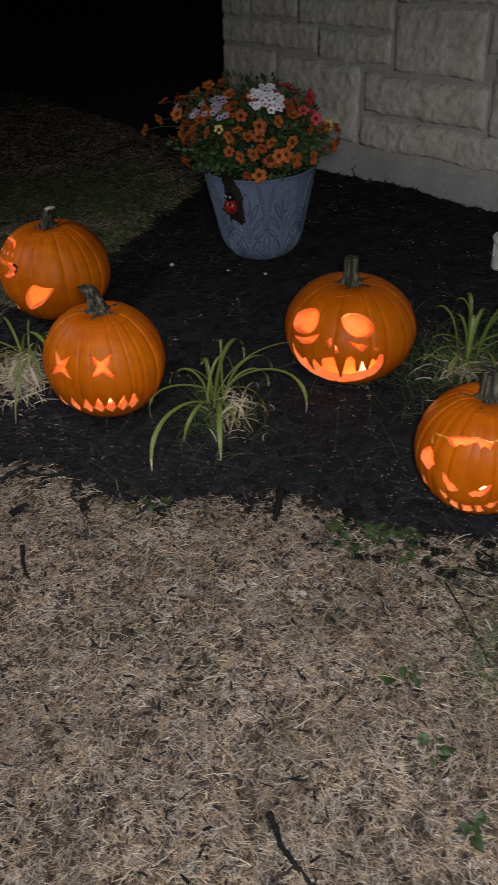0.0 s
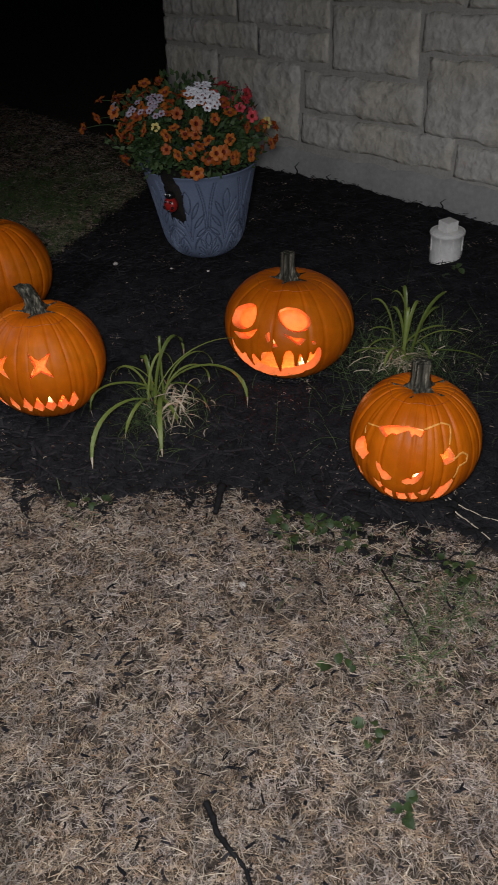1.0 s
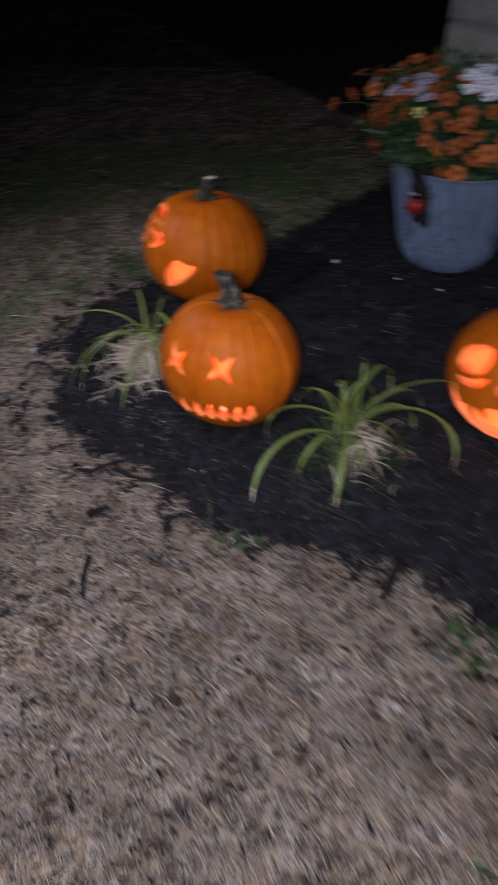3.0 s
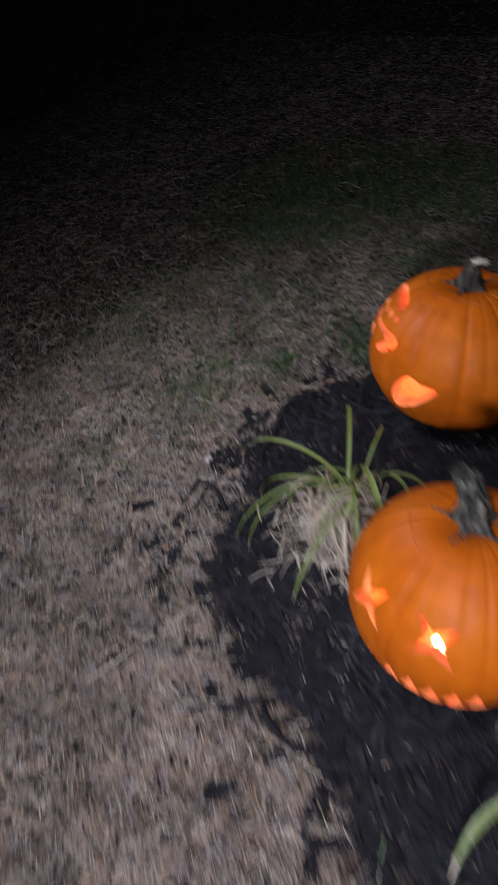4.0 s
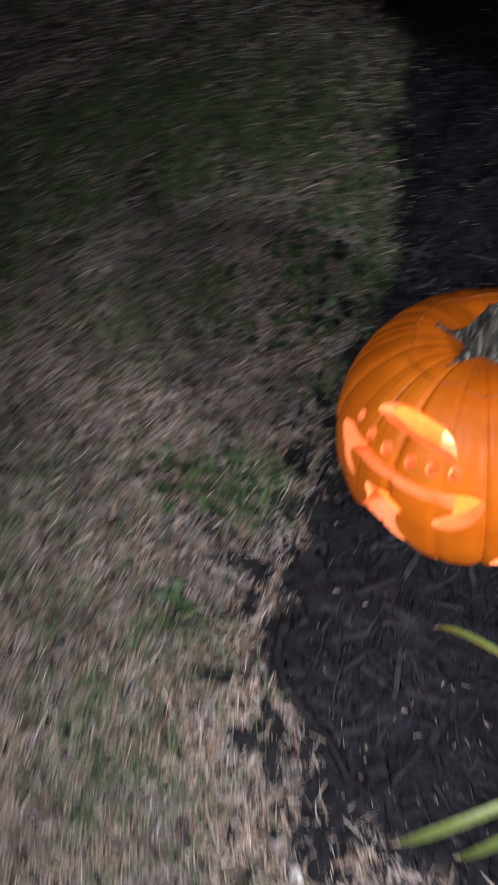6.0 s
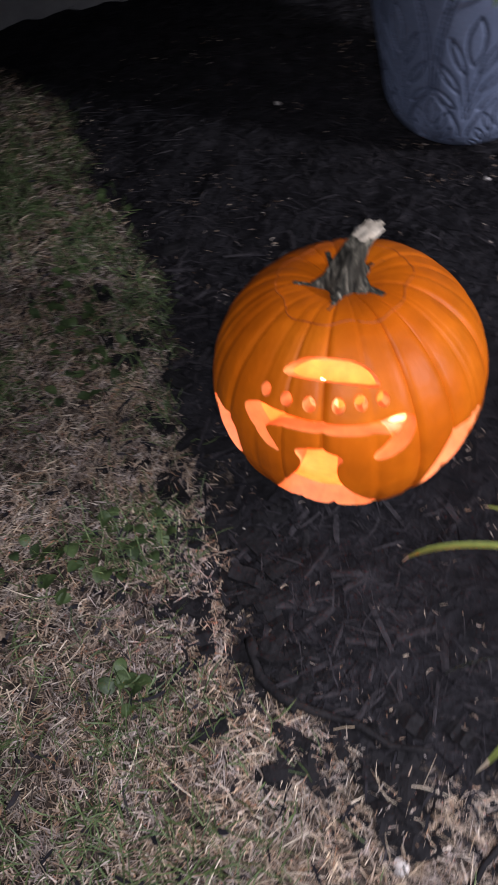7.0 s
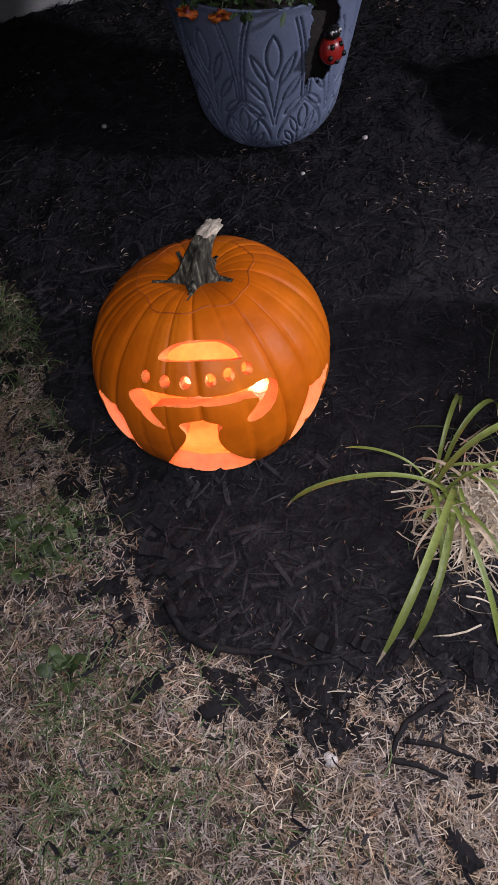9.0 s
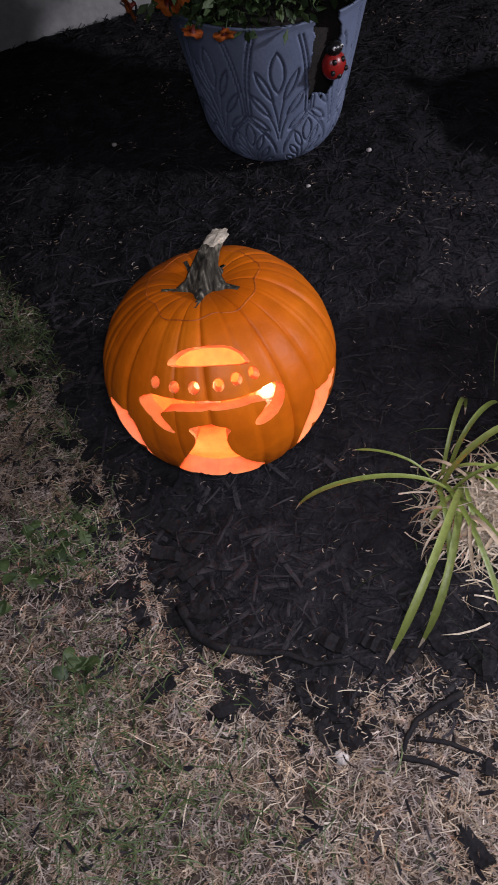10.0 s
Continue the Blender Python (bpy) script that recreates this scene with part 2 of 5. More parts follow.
# ---- the lie of the land: a lawn that falls away from the house, and a mounded bed along the wall ----
SLOPE = (0.0813, 0.1210)
UP = Vector((-0.0805, -0.1198, 0.9895))
BED = np.array([(1.6, 0.55), (0.9, 0.84), (0.45, 1.07), (0.32, 1.12), (0.14, 1.16), (0.04, 1.19), (-0.06, 1.26), (-0.14, 1.30), (-0.27, 1.285), (-0.41, 1.29), (-0.56, 1.33),
                (-0.65, 1.39), (-0.76, 1.42), (-0.88, 1.45), (-1.03, 1.55), (-1.10, 1.63), (-1.15, 1.77), (-1.20, 1.88), (-1.22, 1.98), (-1.22, 2.08), (-1.17, 2.17),
                (-1.10, 2.27), (-1.05, 2.39), (-0.95, 2.53), (-0.83, 2.68), (-0.72, 2.95), (-0.60, 3.25), (-0.55, 3.75), (1.2, 4.2), (2.6, 2.2)])
WALL_AT, WALL_YAW = Vector((0.394, 2.709, 0)), 134.0
ALONG = Vector((math.cos(radians(WALL_YAW)), math.sin(radians(WALL_YAW)), 0))
OUT = Vector((-ALONG.y, ALONG.x, 0)) * (1 if ALONG.x < 0 else -1)
OUT = OUT if OUT.y < 0 else -OUT


def lawn_z(x, y):
    p = SLOPE[0] * np.asarray(x, float) + SLOPE[1] * np.asarray(y, float)
    r = np.hypot(x, np.asarray(y, float) - 1.5)
    p = p * np.where(r < 6, 1.0, 6 / np.maximum(r, 6)) 
    fade = np.clip(1.5 - r / 8, 0, 1)
    return p + fade * (0.007 * value_noise(x, y, 0.32, 3) + 0.004 * value_noise(x, y, 0.09, 4))


def bed_depth(x, y):
    """Signed distance into the bed from its edge, ragged."""
    x, y = np.asarray(x, float), np.asarray(y, float)
    best, inside = np.full(x.shape, 1e9), np.zeros(x.shape, bool)
    for (ax, ay), (bx, by) in zip(BED, np.roll(BED, -1, axis=0)):
        dx, dy = bx - ax, by - ay
        k = np.clip(((x - ax) * dx + (y - ay) * dy) / (dx * dx + dy * dy), 0, 1)
        best = np.minimum(best, np.hypot(x - ax - k * dx, y - ay - k * dy))
        cross = (ay > y) != (by > y)
        inside ^= cross & (x < ax + (y - ay) * dx / (dy if dy else 1e-9))
    d = np.where(inside, best, -best)
    return d + 0.024 * value_noise(x, y, 0.11, 11) + 0.019 * value_noise(x, y, 0.035, 12)


# hollows pressed into the mulch where the pumpkins and the pot stand: place, foot height, radius
FEET = [(-0.908, 2.167, 0.226, 0.15), (-0.621, 1.632, 0.186, 0.135), (0.024, 1.744, 0.248, 0.15), (0.287, 1.238, 0.207, 0.12), (-0.252, 2.430, 0.357, 0.11)]


def bed_z(x, y):
    d = np.maximum(bed_depth(x, y), -0.05)
    lift = 0.115 * (1 - np.exp(-np.maximum(d, 0) / 0.55)) + np.where(d < 0.02, (d - 0.02) * 0.5, 0)
    out = lawn_z(x, y) + lift + 0.008 * value_noise(x, y, 0.07, 21) + 0.004 * value_noise(x, y, 0.025, 22)
    for fx, fy, fz, fr in FEET:
        r = np.hypot(x - fx, y - fy) / fr
        out = np.where(r < 1.6, np.minimum(out, fz - 0.004 + 0.16 * fr * np.maximum(r, 0) ** 3), out)
    return out


def ground_z(x, y):
    return np.where(bed_depth(x, y) > 0.02, bed_z(x, y), np.maximum(lawn_z(x, y), bed_z(x, y)))


def gz(x, y):
    return float(ground_z(np.array([x]), np.array([y]))[0])


def grid_faces(nx, ny):
    a = np.arange((nx - 1) * ny).reshape(nx - 1, ny)[:, :-1].ravel()
    return np.stack([a, a + ny, a + ny + 1, a + 1], 1)


def axis_steps(lo, hi, step, far, n):
    near = np.arange(lo, hi + step / 2, step)
    out = np.geomspace(step * 2, far, n)
    return np.concatenate([lo - out[::-1], near, hi + out])


gx, gy = axis_steps(-3.4, 1.6, 0.022, 90, 26), axis_steps(-0.6, 4.4, 0.022, 90, 26)
X, Y = np.meshgrid(gx, gy, indexing="ij")
g = new("ground", np_mesh("ground", np.stack([X.ravel(), Y.ravel(), lawn_z(X, Y).ravel()], 1), grid_faces(len(gx), len(gy)), M_SOIL, True))
tagged(g, "dry dormant lawn soil covered in thatch", "lawn", kind="structure")

bx, by = np.arange(-1.35, 1.5, 0.014), np.arange(0.6, 4.0, 0.014)
X, Y = np.meshgrid(bx, by, indexing="ij")
F = grid_faces(len(bx), len(by))
D = bed_depth(X, Y).ravel()
SW = (X.ravel() - WALL_AT.x) * OUT.x + (Y.ravel() - WALL_AT.y) * OUT.y
keep = (D[F].max(1) > -0.03) & (SW[F].min(1) > -0.10)
F = F[keep]
used = np.unique(F)
remap = np.zeros(X.size, int)
remap[used] = np.arange(len(used))
V = np.stack([X.ravel(), Y.ravel(), bed_z(X, Y).ravel()], 1)[used]
bed = new("mulch_bed", np_mesh("mulch_bed", V, remap[F], M_BEDSOIL, True))
tagged(bed, "mounded flower bed of black dyed mulch", "mulch", kind="structure")


# ---- the house: a concrete footing under rough limestone blocks ----
def wall_frame():
    m = Matrix((( -ALONG.x, -OUT.x, 0, WALL_AT.x), (-ALONG.y, -OUT.y, 0, WALL_AT.y), (0, 0, 1, 0), (0, 0, 0, 1)))
    return m


# In the wall's own frame: u runs along it away from the corner's side (u = -s), v into the house, z up.
WALL = wall_frame()
CORNER_U = -1.30


def box_bm(bm, x0, x1, y0, y1, z0, z1):
    v = [bm.verts.new(p) for p in ((x0, y0, z0), (x1, y0, z0), (x1, y1, z0), (x0, y1, z0), (x0, y0, z1), (x1, y0, z1), (x1, y1, z1), (x0, y1, z1))]
    for f in ((0, 3, 2, 1), (4, 5, 6, 7), (0, 1, 5, 4), (1, 2, 6, 5), (2, 3, 7, 6), (3, 0, 4, 7)):
        bm.faces.new([v[i] for i in f])


bm = bmesh.new()
box_bm(bm, CORNER_U + 0.012, 3.2, 0.012, 0.22, 0.30, 2.9)
box_bm(bm, CORNER_U + 0.012, CORNER_U + 0.22, 0.2205, 3.5, 0.30, 2.9)
wall = part("wall_front", bm, M_MORTAR, smooth=False)
wall.matrix_basis = WALL
tagged(wall, "house wall of rough cream limestone blocks with grey mortar", "wall", kind="structure")

nx, nz = 170, 14
fu, fz = np.linspace(CORNER_U - 0.004, 3.2, nx), np.linspace(0.05, 1, nz)
U, K = np.meshgrid(fu, fz, indexing="ij")
top = 0.574 + 0.008 * value_noise(fu, fu * 0, 0.12, 31) + 0.006 * value_noise(fu, fu * 0, 0.03, 32)
Zf = K * top[:, None]
Vf = -0.004 + 0.004 * value_noise(U, Zf, 0.2, 33) + 0.0025 * value_noise(U, Zf, 0.04, 34)
Vf[:, -1] = 0.03
ft = part("foundation", np_mesh("foundation", np.stack([U.ravel(), Vf.ravel(), Zf.ravel()], 1), grid_faces(nx, nz), M_CONCRETE, True), None)
ft.matrix_basis = WALL
tagged(ft, "grey stained concrete foundation edge under the stone", "foundation", kind="structure")


def stone_mesh(w, h, seed, proud):
    """A rock-faced block, its front rough and swelling, its edges worn; the origin at its lower near corner."""
    nu, nv = max(7, int(w / 0.013)), max(6, int(h / 0.013))
    a, b = np.meshgrid(np.linspace(0, 1, nu), np.linspace(0, 1, nv), indexing="ij")
    edge = np.minimum(np.minimum(a, 1 - a) * w, np.minimum(b, 1 - b) * h)
    ex = 0.006 * value_noise(b * h + seed, a * 0 + seed, 0.04, 41) * (1 - np.abs(2 * a - 1) ** 0.2 * 0) * np.where((a == 0) | (a == 1), 1, 0.3)
    ez = 0.006 * value_noise(a * w + seed * 3, a * 0 + seed, 0.05, 42) * np.where((b == 0) | (b == 1), 1, 0.3)
    depth = proud * (1 - np.exp(-edge / 0.008))
    depth = depth + np.where(edge > 0.004, 0.004 * value_noise(a * w + seed * 7, b * h, 0.12, seed) + 0.0042 * value_noise(a * w * 1.3 - b * h * 0.5, (b * h + a * w * 0.4) * 0.8 + seed, 0.045, seed + 1) + 0.0034 * value_noise(a * w - b * h * 0.3, b * h + seed, 0.021, seed + 2), 0)
    front = np.stack([(a * w + ex).ravel(), (-depth).ravel(), (b * h + ez).ravel()], 1)
    faces = [f for f in grid_faces(nu, nv)]
    ring = [i * nv for i in range(nu)] + [(nu - 1) * nv + j for j in range(1, nv)] + [i * nv + nv - 1 for i in range(nu - 2, -1, -1)] + [j for j in range(nv - 2, 0, -1)]
    back = front[ring].copy()
    back[:, 1] = 0.03
    n0 = len(front)
    k = len(ring)
    faces += [(ring[i], n0 + i, n0 + (i + 1) % k, ring[(i + 1) % k]) for i in range(k)]
    return np_mesh("stone", np.concatenate([front, back]), np.array(faces)[:, ::-1], M_STONE, True)


# blocks as (from u, to u, from z, to z)
BLOCKS = [(-0.443, 0.262, 0.582, 0.690), (0.276, 0.93, 0.566, 0.672), (-0.93, -0.458, 0.580, 0.858), (-1.30, -0.945, 0.580, 0.876),
          (-0.430, 0.122, 0.706, 0.838), (0.136, 0.62, 0.688, 0.922), (0.634, 1.2, 0.688, 0.80), (0.634, 1.1, 0.814, 0.922),
          (-1.30, -0.702, 0.892, 0.986), (-0.686, -0.312, 0.872, 0.968), (-0.297, 0.084, 0.854, 1.058),
          (0.098, 0.70, 0.938, 1.052), (0.714, 1.3, 0.938, 1.06), (-1.30, -0.82, 1.002, 1.11), (-0.806, -0.312, 0.984, 1.075),
          (-0.297, 0.24, 1.074, 1.20), (0.254, 0.86, 1.068, 1.20), (-1.30, -0.66, 1.126, 1.26), (-0.646, -0.312, 1.091, 1.20),
          (-0.646, 0.10, 1.216, 1.36), (0.114, 0.75, 1.216, 1.33), (-1.30, -0.66, 1.276, 1.40)]
rng = random.Random(5)
z = 1.415
while z < 2.6:
    h = rng.choice((0.12, 0.19, 0.12, 0.25))
    u = CORNER_U
    while u < 2.0:
        w = rng.uniform(0.3, 0.65)
        BLOCKS.append((u, u + w - 0.014, z, z + h - 0.014))
        u += w
    z += h
z = 0.575
for h in (0.20, 0.14, 0.26, 0.15):
    u = 1.32
    while u < 2.9:
        w = rng.uniform(0.3, 0.6)
        BLOCKS.append((u, u + w - 0.014, z, z + h - 0.014))
        u += w
    z += h
for n, (u0, u1, z0, z1) in enumerate(BLOCKS):
    st = part("stone", stone_mesh(u1 - u0, z1 - z0, 50 + n * 3, rng.uniform(0.005, 0.012)), None, wall)
    st.matrix_basis = pose(u0, 0.010, z0)


# ---- jack-o'-lanterns ----
def rib(az, n, depth, seed):
    w = az * n / 2 + 0.45 * np.sin(az * 2 + seed) + 0.3 * np.sin(az * 5 + seed * 2) + 0.2 * np.sin(az * 9 + seed)
    deep = 0.62 + 0.38 * np.sin(np.round(w / np.pi) * 2.4 + seed * 1.9)
    fine = (1 - np.abs(np.sin(w * 2.0 + 0.9 + 0.5 * np.sin(az * 4 + seed)))) ** 5 * (0.5 + 0.5 * np.sin(az * 7 + seed * 3))
    return 1 - depth * (1.1 * deep * (1 - np.abs(np.sin(w))) ** 6 + 0.14 * (1 - np.abs(np.sin(w))) + 0.40 * fine) + 0.012 * np.sin(az * 2 + seed) + 0.008 * np.sin(az * 3 + 2 * seed)


def rind(az, lat, R, H, n, depth, seed):
    """A point of the pumpkin's outside at azimuth az and latitude lat (radians), from its centre."""
    f = rib(az, n, depth, seed)
    top = np.exp(-(np.cos(lat) / 0.30) ** 2) * (np.sin(lat) > 0)
    foot = np.exp(-(np.cos(lat) / 0.34) ** 2) * (np.sin(lat) < 0)
    fade = np.clip(np.cos(lat) * 1.6, 0, 1)
    r = R * np.cos(lat) * (1 + (f - 1) * fade)
    zz = H * np.sin(lat) * (1 + (f - 1) * 0.6 * fade) - 0.16 * H * top + 0.05 * H * foot
    return np.stack([r * np.cos(az), r * np.sin(az), zz], -1)


def spheroid_shell(R, H, n, depth, seed, nu=256, nv=60, scale=1.0, flip=False):
    az = np.linspace(0, 2 * np.pi, nu, endpoint=False)
    lat = np.linspace(-np.pi / 2, np.pi / 2, nv + 1)[1:-1]
    A, L = np.meshgrid(az, lat, indexing="ij")
    P = rind(A, L, R, H, n, depth * (1 if scale == 1 else 0.5), seed) * scale
    m = len(lat)
    verts = np.concatenate([P.reshape(-1, 3), rind(np.array([0.0]), np.array([-np.pi / 2]), R, H, n, depth, seed) * scale, rind(np.array([0.0]), np.array([np.pi / 2]), R, H, n, depth, seed) * scale])
    s, t = nu * m, nu * m + 1
    faces = []
    for i in range(nu):
        j = (i + 1) % nu
        for k in range(m - 1):
            faces.append((i * m + k, j * m + k, j * m + k + 1, i * m + k + 1))
        faces.append((s, j * m, i * m))
        faces.append((t, i * m + m - 1, j * m + m - 1))
    return verts, [f[::-1] for f in faces] if flip else faces


def dense(outline, step=5.0):
    """The outline with points added, so that long sides bend round the rind."""
    out = []
    for (a, h), (b, k) in zip(outline, outline[1:] + outline[:1]):
        cuts = max(1, int(abs(b - a) / step))
        out += [(a + (b - a) * i / cuts, h + (k - h) * i / cuts) for i in range(cuts)]
    return out


def rounded(outline, times=2):
    """The outline with its corners cut off, twice over."""
    for _ in range(times):
        out = []
        for (a, h), (b, k) in zip(outline, outline[1:] + outline[:1]):
            out += [(a * 0.78 + b * 0.22, h * 0.78 + k * 0.22), (a * 0.22 + b * 0.78, h * 0.22 + k * 0.78)]
        outline = out
    return outline


def on_rind(a, h, R, H):
    """The point at azimuth a (degrees) and height h (of the half height) on the smooth spheroid."""
    r = R * math.sqrt(max(0.0, 1 - h * h))
    return Vector((r * math.cos(radians(a)), r * math.sin(radians(a)), H * h))


def cutter(outlines, R, H, inner, outer):
    bm = bmesh.new()
    for outline in outlines:
        pts = [on_rind(a, h, R, H) for a, h in dense(outline)]
        lo, hi = [bm.verts.new(p * inner) for p in pts], [bm.verts.new(p * outer) for p in pts]
        k = len(pts)
        faces = [bm.faces.new((lo[i], lo[(i + 1) % k], hi[(i + 1) % k], hi[i])) for i in range(k)]
        flat = [[Vector((a, h * 57, 0)) for a, h in dense(outline)]]
        for i, j, m in geometry.tessellate_polygon(flat):
            bm.faces.new((hi[i], hi[j], hi[m]))
            bm.faces.new((lo[i], lo[m], lo[j]))
    bmesh.ops.recalc_face_normals(bm, faces=bm.faces)
    for f in bm.faces:
        f.material_index = 1
    return bm


def carve(me, bm, mats):
    """The mesh with the cutter taken away from it."""
    tool = bpy.data.objects.new("tool", mesh_of("tool", bm, mats, False))
    ob = bpy.data.objects.new("carved", me)
    scene.collection.objects.link(tool)
    scene.collection.objects.link(ob)
    mod = ob.modifiers.new("cut", "BOOLEAN")
    mod.object, mod.operation, mod.solver = tool, "DIFFERENCE", "EXACT"
    done = bpy.data.meshes.new_from_object(ob.evaluated_get(bpy.context.evaluated_depsgraph_get()))
    bpy.data.objects.remove(ob)
    bpy.data.objects.remove(tool)
    return done


def rind_line(points, w, R, H, ribs, depth, seed, mat):
    """A narrow scraped band that follows the rind along (azimuth, height) points, with rounded cross-section."""
    fine = []
    for (a, h), (b, k) in zip(points, points[1:]):
        n = max(2, int(math.hypot(a - b, (h - k) * 57) / 1.5))
        fine += [(a + (b - a) * i / n, h + (k - h) * i / n) for i in range(n)]
    fine.append(points[-1])
    P = [Vector(rind(np.array(radians(a)), np.array(math.asin(h)), R, H, ribs, depth, seed)) for a, h in fine]
    bm = bmesh.new()
    prev = None
    for i, p in enumerate(P):
        d = (P[min(i + 1, len(P) - 1)] - P[max(i - 1, 0)]).normalized()
        nrm = Vector((p.x / R ** 2, p.y / R ** 2, p.z / H ** 2)).normalized()
        s = d.cross(nrm).normalized()
        row = [bm.verts.new(p - s * w - nrm * 0.0006), bm.verts.new(p - s * w * 0.5 + nrm * 0.0008), bm.verts.new(p + s * w * 0.5 + nrm * 0.0008), bm.verts.new(p + s * w - nrm * 0.0006)]
        if prev:
            for q in range(3):
                bm.faces.new((prev[q], prev[q + 1], row[q + 1], row[q]))
        prev = row
    return mesh_of("rind_line", bm, mat)


def stem_mesh(path, radii, seed, points=6, tip_pale=True):
    """A ridged, flaring, bent stem along a path of points, its foot spread into claws."""
    rr = random.Random(seed)
    rings, nu = len(path), points * 12
    verts, faces = [], []
    for i, (p, r) in enumerate(zip(path, radii)):
        k = i / (rings - 1)
        claw = max(0.0, 1 - k * 4)
        for j in range(nu):
            a = 2 * math.pi * j / nu + 0.7 * k
            ridge = math.cos(a * points + seed)
            rad = r * (1 + 0.24 * ridge * (1 - 0.3 * k) + 0.07 * math.cos(3 * a * points + 1) + 0.80 * claw * max(0, ridge) ** 5 + rr.uniform(-0.03, 0.03))
            verts.append((p[0] + rad * math.cos(a), p[1] + rad * math.sin(a), p[2] + claw * min(0.022, 6.0 * rad * rad)))
    for i in range(rings - 1):
        for j in range(nu):
            q = (j + 1) % nu
            faces.append((i * nu + j, i * nu + q, (i + 1) * nu + q, (i + 1) * nu + j))
    verts.append(tuple(path[-1]))
    verts[-1] = (path[-1][0], path[-1][1], path[-1][2] + 0.002)
    c, s = len(verts) - 1, (rings - 1) * nu
    caps = [(s + j, s + (j + 1) % nu, c) for j in range(nu)]
    me = bpy.data.meshes.new("stem")
    me.from_pydata(verts, [], faces + caps)
    me.materials.append(M_STEM)
    me.materials.append(M_STEMTIP)
    for n, poly in enumerate(me.polygons):
        poly.use_smooth = n < len(faces)
        if n >= len(faces) or (tip_pale and n >= (rings - 2) * nu):
            poly.material_index = 1 if tip_pale else 0
    return me


def tea_light(at, power, tall=0.0):
    """A tea light: tin cup, wax, flame, and the light that the flame gives."""
    th = thing("tea_light", at, "burning white tea light candle inside a carved pumpkin", "candle", "tea lights in the pumpkins")

    def ring(name, r0, r1, z0, z1, mat):
        bm = bmesh.new()
        bmesh.ops.create_cone(bm, cap_ends=True, segments=20, radius1=r0, radius2=r1, depth=z1 - z0)
        bmesh.ops.translate(bm, verts=bm.verts, vec=(0, 0, (z0 + z1) / 2))
        part(name, bm, mat, th)
    ring("cup", 0.018, 0.0195, 0, 0.012 + tall, M_TIN)
    ring("wax", 0.017, 0.0165, 0.0125 + tall, 0.016 + tall, M_WAX)
    bm = bmesh.new()
    bmesh.ops.create_uvsphere(bm, u_segments=12, v_segments=10, radius=0.0085)
    for v in bm.verts:
        up = v.co.z / 0.0085
        v.co = Vector((v.co.x * (1 - 0.45 * max(0, up)), v.co.y * (1 - 0.45 * max(0, up)), v.co.z * 1.7 + 0.031 + tall))
    part("flame", bm, M_FLAME, th, "small bright candle flame")
    lamp("candle_glow", (at[0], at[1], at[2] + 0.062 + tall), power, (1.0, 0.47, 0.19), 0.012)


def pumpkin(at, R, H, ribs, depth, seed, cuts, scratches, stem_path, stem_radii, label, claws=6, lid=0.70, pale_tip=True, candles=((0, 0, 0),), power=1.0):
    """A hollow carved pumpkin, its foot at the point given: rind with cuts through it, stem, candles within."""
    th = thing("carved_pumpkin", at, label, "pumpkin", "carved pumpkins in the flower bed")
    v1, f1 = spheroid_shell(R, H, ribs, depth, seed)
    v2, f2 = spheroid_shell(R, H, ribs, depth, seed, nu=72, nv=32, scale=0.86, flip=True)
    me = bpy.data.meshes.new("shell")
    me.from_pydata(np.concatenate([v1, v2]).tolist(), [], f1 + [tuple(i + len(v1) for i in f) for f in f2])
    for m in (M_SKIN, M_FLESH):
        me.materials.append(m)
    me.polygons.foreach_set("material_index", [0] * len(f1) + [1] * len(f2))
    for cut in cuts:
        me = carve(me, cutter([cut], R, H, 0.45, 1.7), [M_SKIN, M_FLESH])
    me.polygons.foreach_set("use_smooth", [True] * len(me.polygons))
    me.set_sharp_from_angle(angle=radians(40))
    shell = part("shell", me, None, th)
    shell.location = (0, 0, H * 0.93)
    ring = [(a, lid + 0.010 * math.sin(a * 0.0873 + seed) + 0.006 * math.sin(a * 0.1745)) for a in range(-180, 181, 5)]
    for pts, w, nm in [(ring, 0.0011, "lid_seam")] + [(p, w, "scratched_line") for p, w in scratches]:
        ln = part(nm, rind_line(pts, w, R, H, ribs, depth, seed, M_SEAM if nm == "lid_seam" else M_SCRAPE), None, th, "thin line cut into the rind")
        ln.location = (0, 0, H * 0.93)
    st = part("stem", stem_mesh(stem_path, stem_radii, seed, claws, pale_tip), None, th, "dry ridged grey-green pumpkin stem")
    st.location = (0, 0, H * 0.93 + H * 0.85)
    for dx, dy, tall in candles:
        tea_light((at[0] + dx, at[1] + dy, at[2] + 0.16 * H), power / len(candles), tall)
    return th


def disc(a, h, ra, rh, n=10):
    return [(a + ra * math.cos(2 * math.pi * i / n), h + rh * math.sin(2 * math.pi * i / n)) for i in range(n)]


def star(a, h, tips, inner=0.33):
    """A four-pointed star with its tips given as offsets."""
    out = []
    for i, (x, y) in enumerate(tips):
        nx_, ny_ = tips[(i + 1) % 4]
        out += [(a + x, h + y), (a + (x + nx_) / 2 * inner * 1.3, h + (y + ny_) / 2 * inner * 1.3)]
    return out


